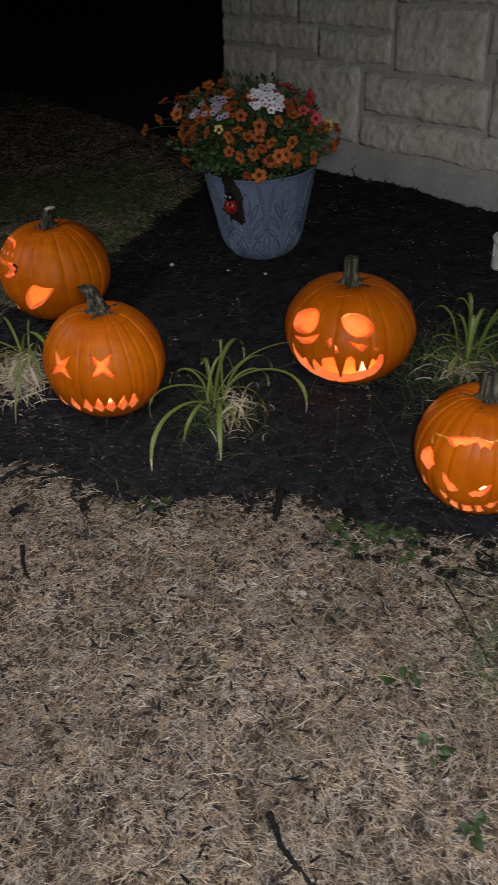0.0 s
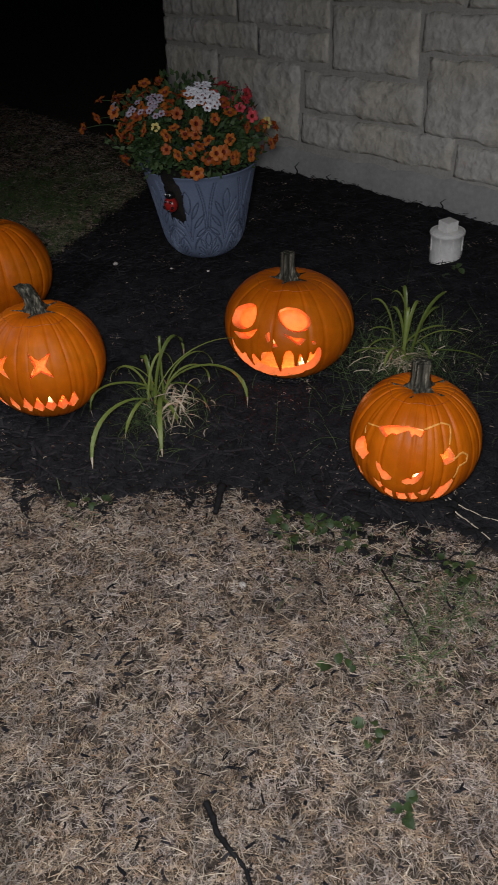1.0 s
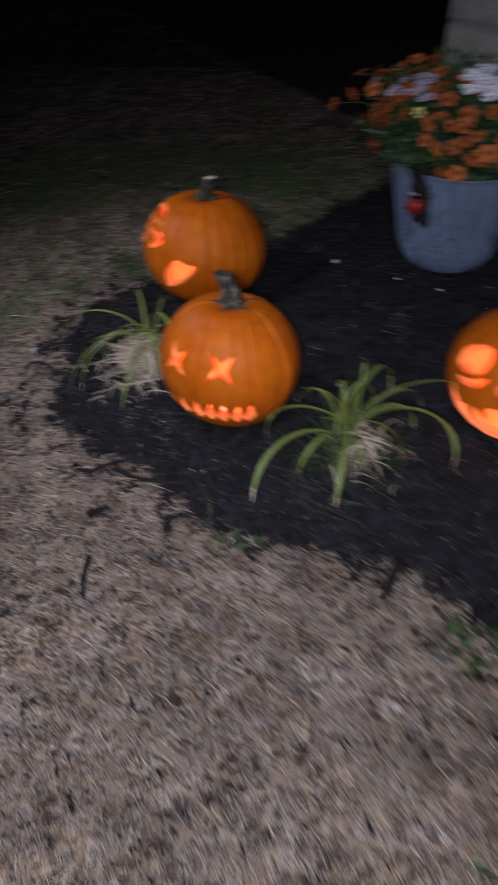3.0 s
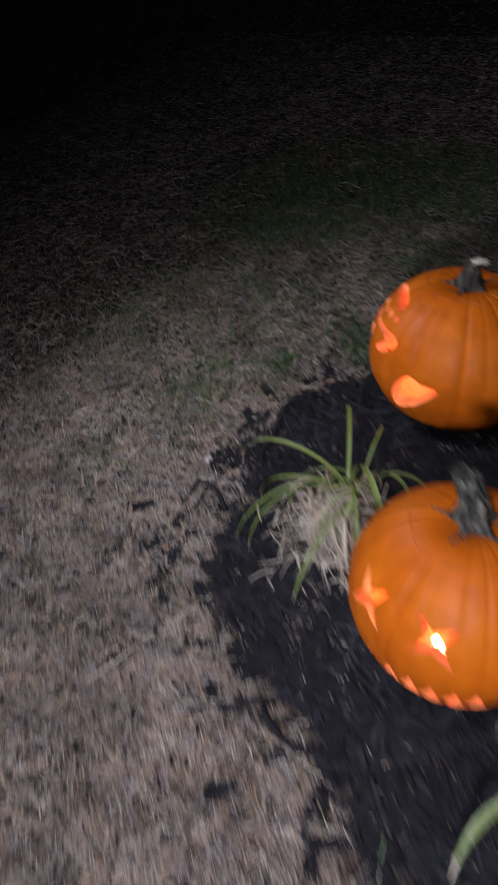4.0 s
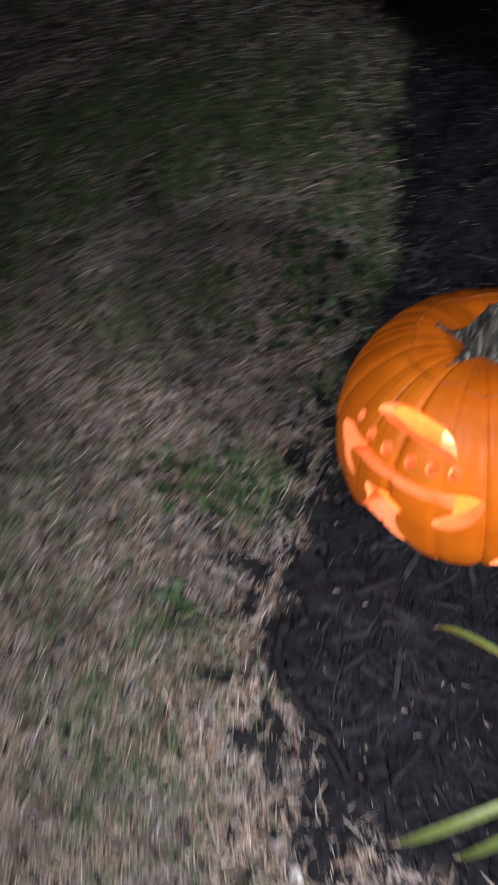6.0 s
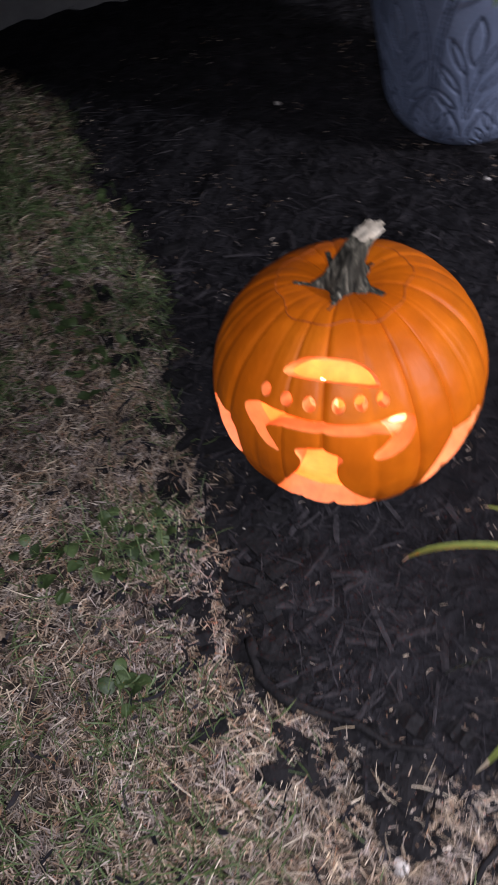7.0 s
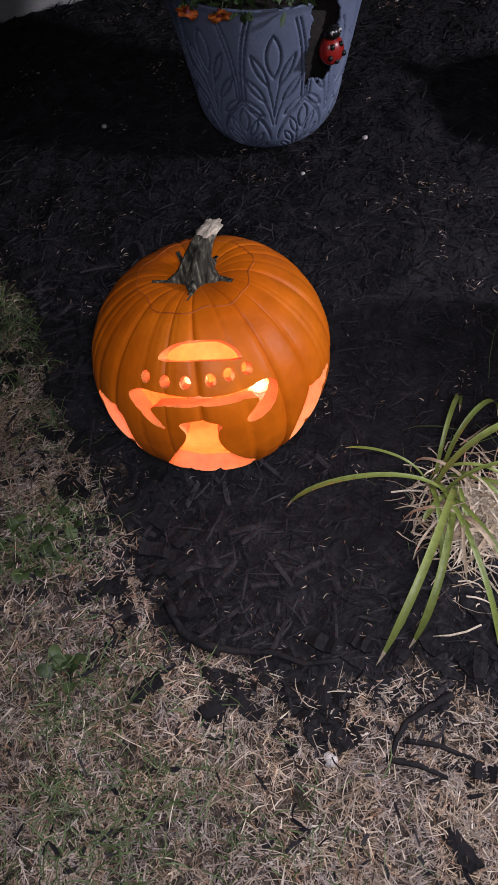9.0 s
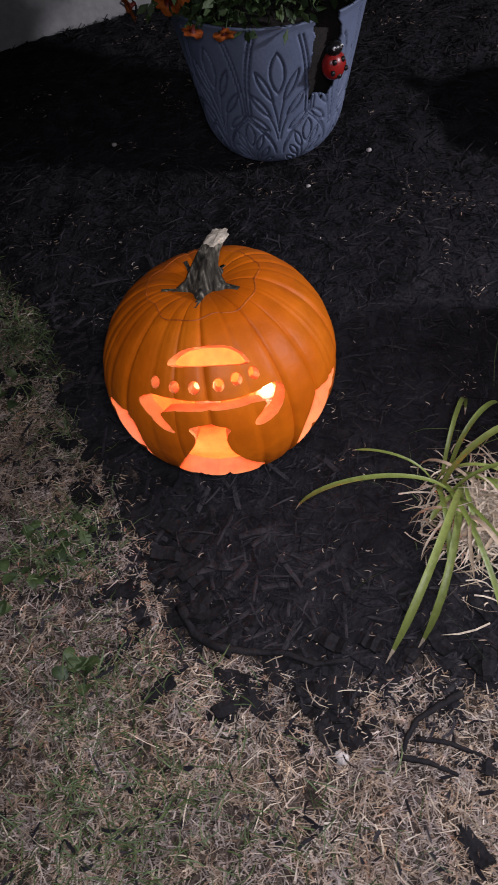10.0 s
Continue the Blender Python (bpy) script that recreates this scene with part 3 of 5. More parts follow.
# a broad grin under a row of dots, with a keyhole below and a horn-shaped cut on either side
GRIN = [(173, 0.41), (180.5, 0.47), (191, 0.46), (203.5, 0.45), (216.5, 0.43), (230, 0.42), (241.5, 0.44), (247, 0.39), (247.5, 0.33), (244, 0.24), (238, 0.16), (229.5, 0.13),
        (228, 0.18), (232.5, 0.25), (237, 0.32), (231, 0.35), (221, 0.355), (208, 0.37), (195, 0.37), (184.5, 0.34), (189, 0.25), (193, 0.15), (186, 0.19), (179, 0.28), (173.5, 0.36)]
CRESCENT = [(187.5, 0.66), (189, 0.71), (197.5, 0.765), (212.5, 0.775), (226, 0.755), (233, 0.70), (235.5, 0.63), (234, 0.615), (220.5, 0.655), (205, 0.67)]
KEYHOLE = [(197.5, 0.23), (207.5, 0.26), (218.5, 0.19), (214.5, 0.12), (215, -0.01), (218.5, -0.15), (233, -0.50), (223, -0.60), (206.5, -0.62), (189, -0.56), (182, -0.47), (194, -0.12), (202.5, 0.12)]
HORN = [(254.5, -0.11), (262, 0.07), (268, 0.09), (274.5, 0.03), (287, 0.02), (281, -0.12), (271.5, -0.31), (262, -0.42), (251, -0.50), (250.5, -0.3)]
HORN_LEFT = [(170, 0.13), (163, 0.18), (152, 0.19), (143, 0.10), (150, -0.10), (160, -0.30), (170, -0.42), (172, -0.2)]
DOTS = [disc(a, h, 2.9, 0.045) for a, h in ((182, 0.55), (193, 0.54), (203.5, 0.54), (216, 0.54), (225.5, 0.55), (235, 0.55))]
pumpkin((-0.908, 2.167, 0.226), 0.175, 0.162, 22, 0.034, 1.3, [rounded(o) for o in (GRIN, CRESCENT, KEYHOLE, HORN, HORN_LEFT)] + DOTS, [],
        [(0, 0, -0.012), (0.0, -0.002, 0.004), (0.002, -0.004, 0.018), (0.005, -0.008, 0.036), (0.010, -0.014, 0.052), (0.018, -0.02, 0.064), (0.026, -0.024, 0.070)],
        [0.031, 0.026, 0.0205, 0.0160, 0.0135, 0.0125, 0.0125], "large orange pumpkin carved with a wide grin and dots, lit inside", claws=5, lid=0.895,
        candles=((-0.012, 0.035, 0.055), (0.035, -0.05, 0.03)), power=0.9 * CANDLE_POWER)

STARS = [star(-121, 0.28, [(-12, 0.22), (10.5, 0.21), (13, -0.17), (-13, -0.21)]), star(-78, 0.33, [(-11.5, 0.20), (12.5, 0.18), (12, -0.22), (-11, -0.20)])]
TEETH = [[(a, -0.20 - d), (a + 5.5, -0.41 - d), (a + 0.5, -0.56 - d), (a - 6.5, -0.44 - d)] for a, d in ((-133, 0.10), (-113, 0.04), (-97.5, 0.02), (-85, 0.01), (-73.5, 0.0), (-61.5, 0.0), (-50.5, 0.0))]
pumpkin((-0.621, 1.632, 0.186), 0.159, 0.155, 21, 0.028, 2.1, STARS + TEETH, [],
        [(0.0, 0, -0.012), (0.0, 0, 0.006), (-0.003, 0.003, 0.02), (-0.009, 0.006, 0.034), (-0.017, 0.009, 0.048), (-0.026, 0.012, 0.060), (-0.031, 0.013, 0.065)],
        [0.030, 0.023, 0.0190, 0.0180, 0.0180, 0.0185, 0.0180], "orange pumpkin carved with star eyes and diamond teeth, lit inside", claws=5, lid=0.84, pale_tip=False,
        candles=((0.0, -0.035, 0.0),), power=1.0 * CANDLE_POWER)

EYE_L = [(-153.5, 0.22), (-159, 0.40), (-153, 0.54), (-140.5, 0.65), (-130, 0.65), (-124.5, 0.51), (-126, 0.36), (-132, 0.25), (-142.5, 0.20)]
EYE_R = [(-103, 0.62), (-94.5, 0.68), (-81, 0.66), (-71.5, 0.55), (-70.5, 0.43), (-76, 0.33), (-85, 0.31), (-93.5, 0.37), (-100.5, 0.50)]
BAG_L = [(-149, 0.12), (-139, 0.155), (-130, 0.21), (-119.5, 0.34), (-122.5, 0.21), (-127.5, 0.09), (-139, 0.04)]
BAG_R = [(-97.5, 0.32), (-92, 0.27), (-86, 0.225), (-75.5, 0.21), (-79, 0.16), (-82.5, 0.08), (-90, 0.20)]
NOSE = [[(-112, 0.24), (-108.5, 0.31), (-107, 0.16), (-109, 0.11)], [(-104.5, 0.20), (-100, 0.07), (-105, 0.03)], [(-72, 0.15), (-69, 0.15), (-68, 0.09), (-71, 0.08)]]
FANGS = [(-151, 0.0), (-146, -0.17), (-138.5, -0.29), (-132, -0.18), (-130, -0.36), (-126.5, -0.52), (-126, -0.27), (-123.5, -0.14), (-118.5, -0.27), (-115.5, -0.30), (-115, -0.10), (-109, -0.05),
         (-104.5, -0.05), (-101.5, -0.28), (-98.5, -0.54), (-96.5, -0.27), (-94.5, -0.03), (-90.5, 0.02), (-87, -0.08), (-86, -0.33), (-83.5, -0.33), (-82.5, -0.08), (-80, -0.07), (-78, -0.30),
         (-74.5, -0.27), (-73, -0.03), (-70, -0.12), (-66.5, 0.03), (-63.5, 0.0), (-62.5, -0.19), (-66, -0.40), (-73.5, -0.50), (-87, -0.60), (-100, -0.66), (-120, -0.68), (-138, -0.64), (-148, -0.50), (-151, -0.26)]
pumpkin((0.024, 1.744, 0.248), 0.175, 0.144, 20, 0.025, 3.4, [rounded(EYE_L), rounded(EYE_R), rounded(BAG_L, 1), rounded(BAG_R, 1), rounded(FANGS, 1)] + NOSE, [],
        [(0, 0, -0.012), (-0.002, 0, 0.004), (-0.003, 0.001, 0.018), (-0.004, 0.002, 0.034), (-0.005, 0.003, 0.05), (-0.005, 0.003, 0.063), (-0.005, 0.003, 0.07)],
        [0.030, 0.024, 0.019, 0.0165, 0.016, 0.0165, 0.0165], "squat orange pumpkin carved with big sad eyes and fangs, lit inside", claws=5, lid=0.86, pale_tip=False,
        candles=((0.042, -0.055, 0.0),), power=1.35 * CANDLE_POWER)

CAP_BAND = [(-141.5, 0.53), (-133, 0.58), (-124.5, 0.62), (-109.5, 0.65), (-92, 0.62), (-96, 0.53), (-102.5, 0.57), (-105, 0.53), (-108.5, 0.60), (-114, 0.57), (-120.5, 0.51), (-124.5, 0.52), (-129.5, 0.44), (-136.5, 0.49)]
EAR_L = [(-162, 0.0), (-161, 0.16), (-152.5, 0.33), (-147, 0.24), (-145, 0.13), (-141, 0.12), (-145, 0.04), (-147, -0.06), (-155, -0.04)]
EAR_R = [(-79, 0.31), (-75, 0.31), (-70, 0.40), (-65, 0.24), (-65, 0.18), (-74.5, 0.13), (-76.5, 0.24)]
SLY = [[(-133.5, 0.08), (-128, -0.01), (-124.5, -0.06), (-123.5, -0.04), (-115.5, -0.15), (-125, -0.24), (-130.5, -0.12)],
       [(-109.5, -0.16), (-104.5, -0.08), (-100.5, -0.11), (-100.5, -0.02), (-91, 0.08), (-93, -0.05), (-97.5, -0.18), (-104.5, -0.22)]]
GRIN_BITS = [[(-135, -0.28), (-125.5, -0.38), (-130.5, -0.48)], [(-123.5, -0.39), (-117, -0.43), (-117.5, -0.63), (-126, -0.53)], [(-113.5, -0.44), (-105, -0.42), (-102, -0.60), (-112.5, -0.64)],
             [(-102.5, -0.42), (-97.5, -0.37), (-92, -0.53), (-98, -0.60)], [(-94, -0.36), (-87, -0.30), (-83.5, -0.22), (-85.5, -0.40), (-89, -0.46)],
             [(-79.5, -0.56), (-76.5, -0.32), (-66, -0.13), (-63.5, -0.18), (-65.5, -0.40), (-69, -0.60)], [(-158, -0.27), (-150, -0.40), (-160, -0.46)]]
SCRATCH = [([(-93, 0.63), (-82.5, 0.67), (-73.5, 0.69), (-65, 0.65), (-66, 0.57), (-69.5, 0.42)], 0.0022), ([(-66, 0.20), (-56.5, 0.26), (-51, 0.19), (-52, 0.09), (-59, 0.06), (-64, -0.13)], 0.0024), ([(-140, 0.53), (-157, 0.48), (-152.5, 0.35)], 0.0018)]
pumpkin((0.287, 1.238, 0.207), 0.141, 0.140, 25, 0.044, 4.2, [CAP_BAND, rounded(EAR_L, 1), EAR_R] + [rounded(o, 1) for o in SLY] + GRIN_BITS, SCRATCH,
        [(0, 0, -0.012), (0, 0, 0.002), (0.0, 0.001, 0.014), (-0.001, 0.002, 0.03), (-0.001, 0.003, 0.046), (-0.001, 0.004, 0.058), (-0.001, 0.004, 0.062)],
        [0.030, 0.024, 0.019, 0.0175, 0.0175, 0.018, 0.018], "small ribbed orange pumpkin carved with sly eyes and grin, lit inside", claws=5, lid=0.87, pale_tip=False,
        candles=((0.012, -0.02, 0.0),), power=0.8 * CANDLE_POWER)


# ---- the flower pot ----
POT_AT, POT_H, POT_LEAN = Vector((-0.252, 2.430, 0.357)), 0.306, Vector((-0.020, -0.092, 1))


def pot_radius(k):
    """The outside radius at height k (0 to 1): rounded foot, flaring sides, a lip."""
    foot = np.sqrt(np.clip(1 - np.clip(1 - k / 0.25, 0, 1) ** 2, 0, 1))
    return (0.070 + 0.055 * foot) + 0.062 * k + 0.003 * np.clip((k - 0.96) / 0.04, 0, 1)


CELLS, CELL_W = 8, 0.125


def pot_relief(a, k):
    """Depth of the moulded palm fronds at turn a (0 to 1) and height k: two tiers of fronds, half a cell apart, under pointed arches."""
    y = k * POT_H
    g = np.zeros_like(k)
    x = None

    def groove(px, py, wide=0.0017, deep=0.0046):
        d = np.full(y.shape, 1e9)
        for (ax, ay), (bx_, by_) in zip(list(zip(px, py))[:-1], list(zip(px, py))[1:]):
            dx, dy = bx_ - ax, by_ - ay
            t = np.clip(((x - ax) * dx + (y - ay) * dy) / (dx * dx + dy * dy + 1e-12), 0, 1)
            d = np.minimum(d, np.hypot(x - ax - t * dx, y - ay - t * dy))
        np.minimum(g, -deep * np.exp(-(d / wide) ** 2), out=g)

    def petal(bx0, by0, ang, length, width):
        s = np.linspace(0, 1, 10)
        w = width * np.sin(np.pi * s) ** 0.8
        ca, sa = math.cos(ang), math.sin(ang)
        for side in (-1, 1):
            groove(bx0 + s * length * ca - side * w * sa, by0 + s * length * sa + side * w * ca)
    s = np.linspace(0, 1, 9)
    for foot_y, tall, shift in ((0.098, 0.165, 0.0), (0.010, 0.108, 0.5)):
        x = ((a * CELLS + 147 * CELLS / 360 + shift + 0.5) % 1 - 0.5) * CELL_W
        z = lambda v: foot_y + v * tall
        petal(0, z(0.50), math.pi / 2, 0.48 * tall, 0.0105 if shift else 0.0125)
        for side in (-1, 1):
            for bx0, v0, turn, length in ((0.010, 0.40, 0.42, 0.40), (0.016, 0.20, 0.62, 0.36), (0.020, 0.02, 0.85, 0.30)):
                petal(side * bx0, z(v0), math.pi / 2 - side * turn, length * tall, 0.0062)
            groove(side * 0.0105 * s ** 1.5, z(0.40 * s), 0.0013, 0.0036)
            groove(side * (0.003 + 0.014 * s ** 1.5), z(-0.10 + 0.30 * s), 0.0013, 0.0036)
            if not shift:
                for off in (0.0, 0.007):
                    groove(side * (CELL_W / 2 - 0.002 - off - 0.020 * s ** 2.2), z(0.22 + 0.92 * s), 0.0015, 0.0040)
            else:
                for off in (0.0, 0.007):
                    groove(side * (CELL_W / 2 - 0.008 - (CELL_W / 2 - 0.008) * s ** 1.7), z(0.35 + 0.72 * s) + off, 0.0015, 0.0040)
    return g * np.clip((k - 0.04) / 0.04, 0, 1) * np.clip((0.975 - k) / 0.02, 0, 1)


pot = thing("flower_pot", POT_AT, "blue-grey moulded pot with leaf relief and a torn side", "flower pot", tilt=POT_LEAN)
nu, nk = 600, 132
a, k = np.meshgrid(np.arange(nu) / nu, np.linspace(0, 1, nk), indexing="ij")
r = pot_radius(k) + pot_relief(a, k)
V = np.stack([r * np.cos(2 * np.pi * a), r * np.sin(2 * np.pi * a), k * POT_H], -1).reshape(-1, 3)
i = np.arange(nu * nk).reshape(nu, nk)
j = np.roll(i, -1, axis=0)
F = np.stack([i[:, :-1].ravel(), j[:, :-1].ravel(), j[:, 1:].ravel(), i[:, 1:].ravel()], 1)
TEAR = -116.0
deg = ((np.degrees(2 * np.pi * a) - TEAR + 180) % 360 - 180).ravel()[F].mean(1)
kk = k.ravel()[F].mean(1)
ragged = 0.8 * value_noise(kk * 100, kk * 0, 6.0, 61) + 0.4 * value_noise(kk * 100, kk * 0, 2.0, 62)
low = 0.51 + 0.03 * value_noise(deg, deg * 0, 3.0, 63)
torn = (deg > -10 + ragged) & (deg < 11 + ragged - 4 * np.clip(kk - 0.85, 0, 1) * 10) & (kk > low)
torn |= (np.abs(deg - 1 + (kk - 0.5) * 16) < 0.7) & (kk > 0.47) & (kk < 0.56)
F = F[~torn]
me = np_mesh("body", V, F, [M_POT, M_POTSHADE], True)
# faces deep in the relief take the darker blue, as painted groove shade
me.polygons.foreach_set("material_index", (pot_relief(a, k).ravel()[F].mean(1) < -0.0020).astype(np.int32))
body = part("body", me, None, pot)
sol = body.modifiers.new("thickness", "SOLIDIFY")
sol.thickness, sol.offset = 0.004, -1
bm = bmesh.new()
ring = []
for rr_, zz in ((0.064, 0.02), (0.100, 0.05), (0.116, 0.12), (0.134, 0.2), (0.160, 0.272), (0.10, 0.280), (0.0, 0.286)):
    if rr_:
        ring.append([bm.verts.new((rr_ * math.cos(t * math.pi / 24) * (1 + 0.02 * math.sin(t * 3)), rr_ * math.sin(t * math.pi / 24), zz)) for t in range(48)])
    else:
        tip = bm.verts.new((0, 0, zz))
for lo, hi in zip(ring, ring[1:]):
    for t in range(48):
        bm.faces.new((lo[t], lo[(t + 1) % 48], hi[(t + 1) % 48], hi[t]))
for t in range(48):
    bm.faces.new((ring[-1][t], ring[-1][(t + 1) % 48], tip))
part("soil", bm, M_POTSOIL, pot, "dark potting soil")

# the ladybird ornament clinging in the tear
ta = radians(TEAR)
lb_at = Vector((-0.339, 2.237, 0.562))
bug = thing("ladybird_ornament", lb_at, "small glossy red ladybird ornament in the pot's torn side", "ornament", rz=TEAR + 90)
bug.scale = (1.3, 1.3, 1.3)


def blob(name, at, size, mat, parent, seg=16):
    b = bmesh.new()
    bmesh.ops.create_uvsphere(b, u_segments=seg, v_segments=seg // 2 + 2, radius=1)
    for v in b.verts:
        v.co = Vector((v.co.x * size[0] + at[0], v.co.y * size[1] + at[1], v.co.z * size[2] + at[2]))
    return part(name, b, mat, parent)


shell = blob("wing_case", (0, 0, 0), (0.018, 0.014, 0.019), M_RED, bug, 20)
blob("head", (0, -0.002, 0.022), (0.012, 0.011, 0.010), M_BLACK, bug)
for sx in (-1, 1):
    e = blob("eye", (sx * 0.006, -0.0115, 0.025), (0.0027, 0.0020, 0.0027), M_EYEWHITE, bug, 10)
    blob("pupil", (sx * 0.0058, -0.0131, 0.0248), (0.0016, 0.0012, 0.0016), M_BLACK, e, 8)
    for dx, dz in ((0.007, 0.008), (0.011, -0.005)):
        blob("spot", (sx * dx, -0.0115, dz), (0.0036, 0.003, 0.0038), M_BLACK, shell, 10)
blob("spot", (0, -0.0105, -0.012), (0.0036, 0.003, 0.0038), M_BLACK, shell, 10)


# ---- the flowers in the pot ----
def petunia_mesh(name, petal_mat, R, lobes=5, seed=0):
    """A trumpet flower facing +z: a narrow dark throat opening into a lobed limb."""
    rr = random.Random(seed)
    n = lobes * 6
    bm = bmesh.new()
    rows = []
    for k, (rad, z) in enumerate(((0.10, -0.55), (0.16, -0.22), (0.30, -0.02), (0.62, 0.08), (1.0, 0.03))):
        row = []
        for j in range(n):
            a = 2 * math.pi * j / n
            lobe = abs(math.cos(a * lobes / 2)) ** 0.6
            rad2 = rad * (1 - (0.30 if k == 4 else 0.14 if k == 3 else 0.0) * (1 - lobe))
            row.append(bm.verts.new((R * rad2 * math.cos(a), R * rad2 * math.sin(a), R * (z + (0.07 * math.sin(a * lobes) * (k >= 3)) + rr.uniform(-0.03, 0.03) * (k == 4)))))
        rows.append(row)
    for k, (lo, hi) in enumerate(zip(rows, rows[1:])):
        for j in range(n):
            f = bm.faces.new((lo[j], lo[(j + 1) % n], hi[(j + 1) % n], hi[j]))
            f.material_index = 1 if k < 2 else 0
    return mesh_of(name, bm, [petal_mat, M_THROAT])


FL_C = POT_AT + POT_LEAN * POT_H + Vector((-0.034, -0.012, 0.088))
FL_R = Vector((0.235, 0.225, 0.150))


def on_dome(az, lat, k=1.0):
    k *= 1 + 0.24 * noise.noise(Vector((2.1 * math.cos(az) * math.cos(lat) + 5, 2.1 * math.sin(az) * math.cos(lat), 2.6 * math.sin(lat))))
    return FL_C + Vector((FL_R.x * math.cos(lat) * math.cos(az), FL_R.y * math.cos(lat) * math.sin(az), FL_R.z * math.sin(lat))) * k


plant = thing("petunia_plant", tuple(POT_AT + POT_LEAN * POT_H * 0.93), "bushy petunias in bloom, orange with some pink and white", "flowers")
plant_inv = plant.matrix_basis.inverted()
rng = random.Random(17)
NL = 2900
la = np.random.RandomState(4)
pts, faces = [], []
for n in range(NL):
    az, lat, k = la.uniform(0, 2 * math.pi), math.asin(la.uniform(-0.80, 1.0)), la.uniform(0.35, 1.0)
    c = on_dome(az, lat, k)
    if lat < -0.2 and k < 0.6:
        continue
    d = Vector((math.cos(az) * math.cos(lat), math.sin(az) * math.cos(lat), math.sin(lat) + 0.3)) + Vector(la.uniform(-0.8, 0.8, 3))
    d.normalize()
    s = d.cross(Vector(la.uniform(-1, 1, 3))).normalized()
    L, W = la.uniform(0.012, 0.032), la.uniform(0.004, 0.010)
    nrm = d.cross(s)
    b = len(pts)
    c = plant_inv @ c
    pts += [c, c + d * L * 0.5 + s * W + nrm * 0.003, c + d * L, c + d * L * 0.5 - s * W + nrm * 0.003, c + d * L * 0.5]
    faces += [(b, b + 1, b + 4), (b + 1, b + 2, b + 4), (b + 2, b + 3, b + 4), (b + 3, b, b + 4)]
rim = POT_AT + POT_LEAN * POT_H
for n in range(900):
    az, far = la.uniform(0, 2 * math.pi), la.uniform(0.10, 0.186)
    if abs((math.degrees(az) - TEAR + 180) % 360 - 180) < 14 and far > 0.14:
        continue
    c = plant_inv @ (rim + Vector((far * math.cos(az), far * math.sin(az), la.uniform(-0.012, 0.055))))
    d = (Vector((math.cos(az), math.sin(az), 0.5)) + Vector(la.uniform(-0.9, 0.9, 3))).normalized()
    s = d.cross(Vector(la.uniform(-1, 1, 3))).normalized()
    L, W = la.uniform(0.012, 0.030), la.uniform(0.004, 0.009)
    b = len(pts)
    pts += [c, c + d * L * 0.5 + s * W, c + d * L, c + d * L * 0.5 - s * W, c + d * L * 0.5 - d.cross(s) * 0.003]
    faces += [(b, b + 1, b + 4), (b + 1, b + 2, b + 4), (b + 2, b + 3, b + 4), (b + 3, b, b + 4)]
foliage = part("foliage", np_mesh("foliage", np.array([tuple(p) for p in pts]), np.array(faces), M_FOLIAGE, False), None, plant, "small dark green leaves")
foliage["kind"] = "stuff"
KINDS = [petunia_mesh("flower", M_ORANGE, 0.0225, 5, s) for s in (1, 2, 3)]
PINKS = [petunia_mesh("flower", M_PINK, 0.019, 5, s) for s in (4, 5)]
YELLOW = petunia_mesh("flower", M_YELLOW, 0.018, 5, 6)


def bloom(mesh, az, lat, size=1.0, k=1.02, name="flower", wild=0.6):
    at = on_dome(az, lat, k)
    d = Vector((math.cos(az) * math.cos(lat) / FL_R.x, math.sin(az) * math.cos(lat) / FL_R.y, math.sin(lat) / FL_R.z)).normalized()
    d = (d + Vector((rng.uniform(-wild, wild), rng.uniform(-wild, wild), rng.uniform(-wild, wild)))).normalized()
    ob = part(name, mesh, None, plant)
    ob.matrix_basis = plant_inv @ (Matrix.Translation(at) @ d.to_track_quat("Z", "Y").to_matrix().to_4x4() @ pose(0, 0, 0, 0, 0, rng.uniform(0, 360)) @ Matrix.Diagonal((size, size, size, 1)))
    return ob


count, tries, taken = 0, 0, []
while count < 112 and tries < 4000:
    tries += 1
    az, lat = rng.uniform(-3.05, 0.45), math.asin(rng.uniform(-0.40, 0.93))
    if tries % 6 == 0:
        az = rng.uniform(0.45, 3.2)
    at = on_dome(az, lat)
    if lat < 0.1 and abs(math.degrees(az) - TEAR) < 16 or lat < -0.08 and az < -2.2:
        continue
    if any((at - q).length < 0.029 for q in taken):
        continue
    taken.append(at)
    pink = lat > 0.28 and (-0.75 < az < 0.9)
    bloom(rng.choice(PINKS) if pink else YELLOW if rng.random() < 0.05 else rng.choice(KINDS), az, lat, rng.uniform(0.75, 1.12), rng.uniform(0.86, 1.13))
    count += 1
FLORET_W, FLORET_L = petunia_mesh("floret", M_WHITE, 0.0125, 5, 8), petunia_mesh("floret", M_LILAC, 0.0105, 5, 9)
for (az0, lat0), mesh, n, spread in (((-1.20, 0.80), FLORET_W, 34, 0.26), ((-2.05, 0.66), FLORET_L, 20, 0.32), ((-2.75, 0.45), FLORET_L, 10, 0.2)):
    for i in range(n):
        q, w = rng.uniform(0, 6.283), math.sqrt(rng.random()) * spread
        bloom(mesh, az0 + w * math.cos(q), lat0 + w * math.sin(q) * 0.8, rng.uniform(0.9, 1.15), 1.09 + 0.05 * (1 - w / spread), "floret", 0.2)
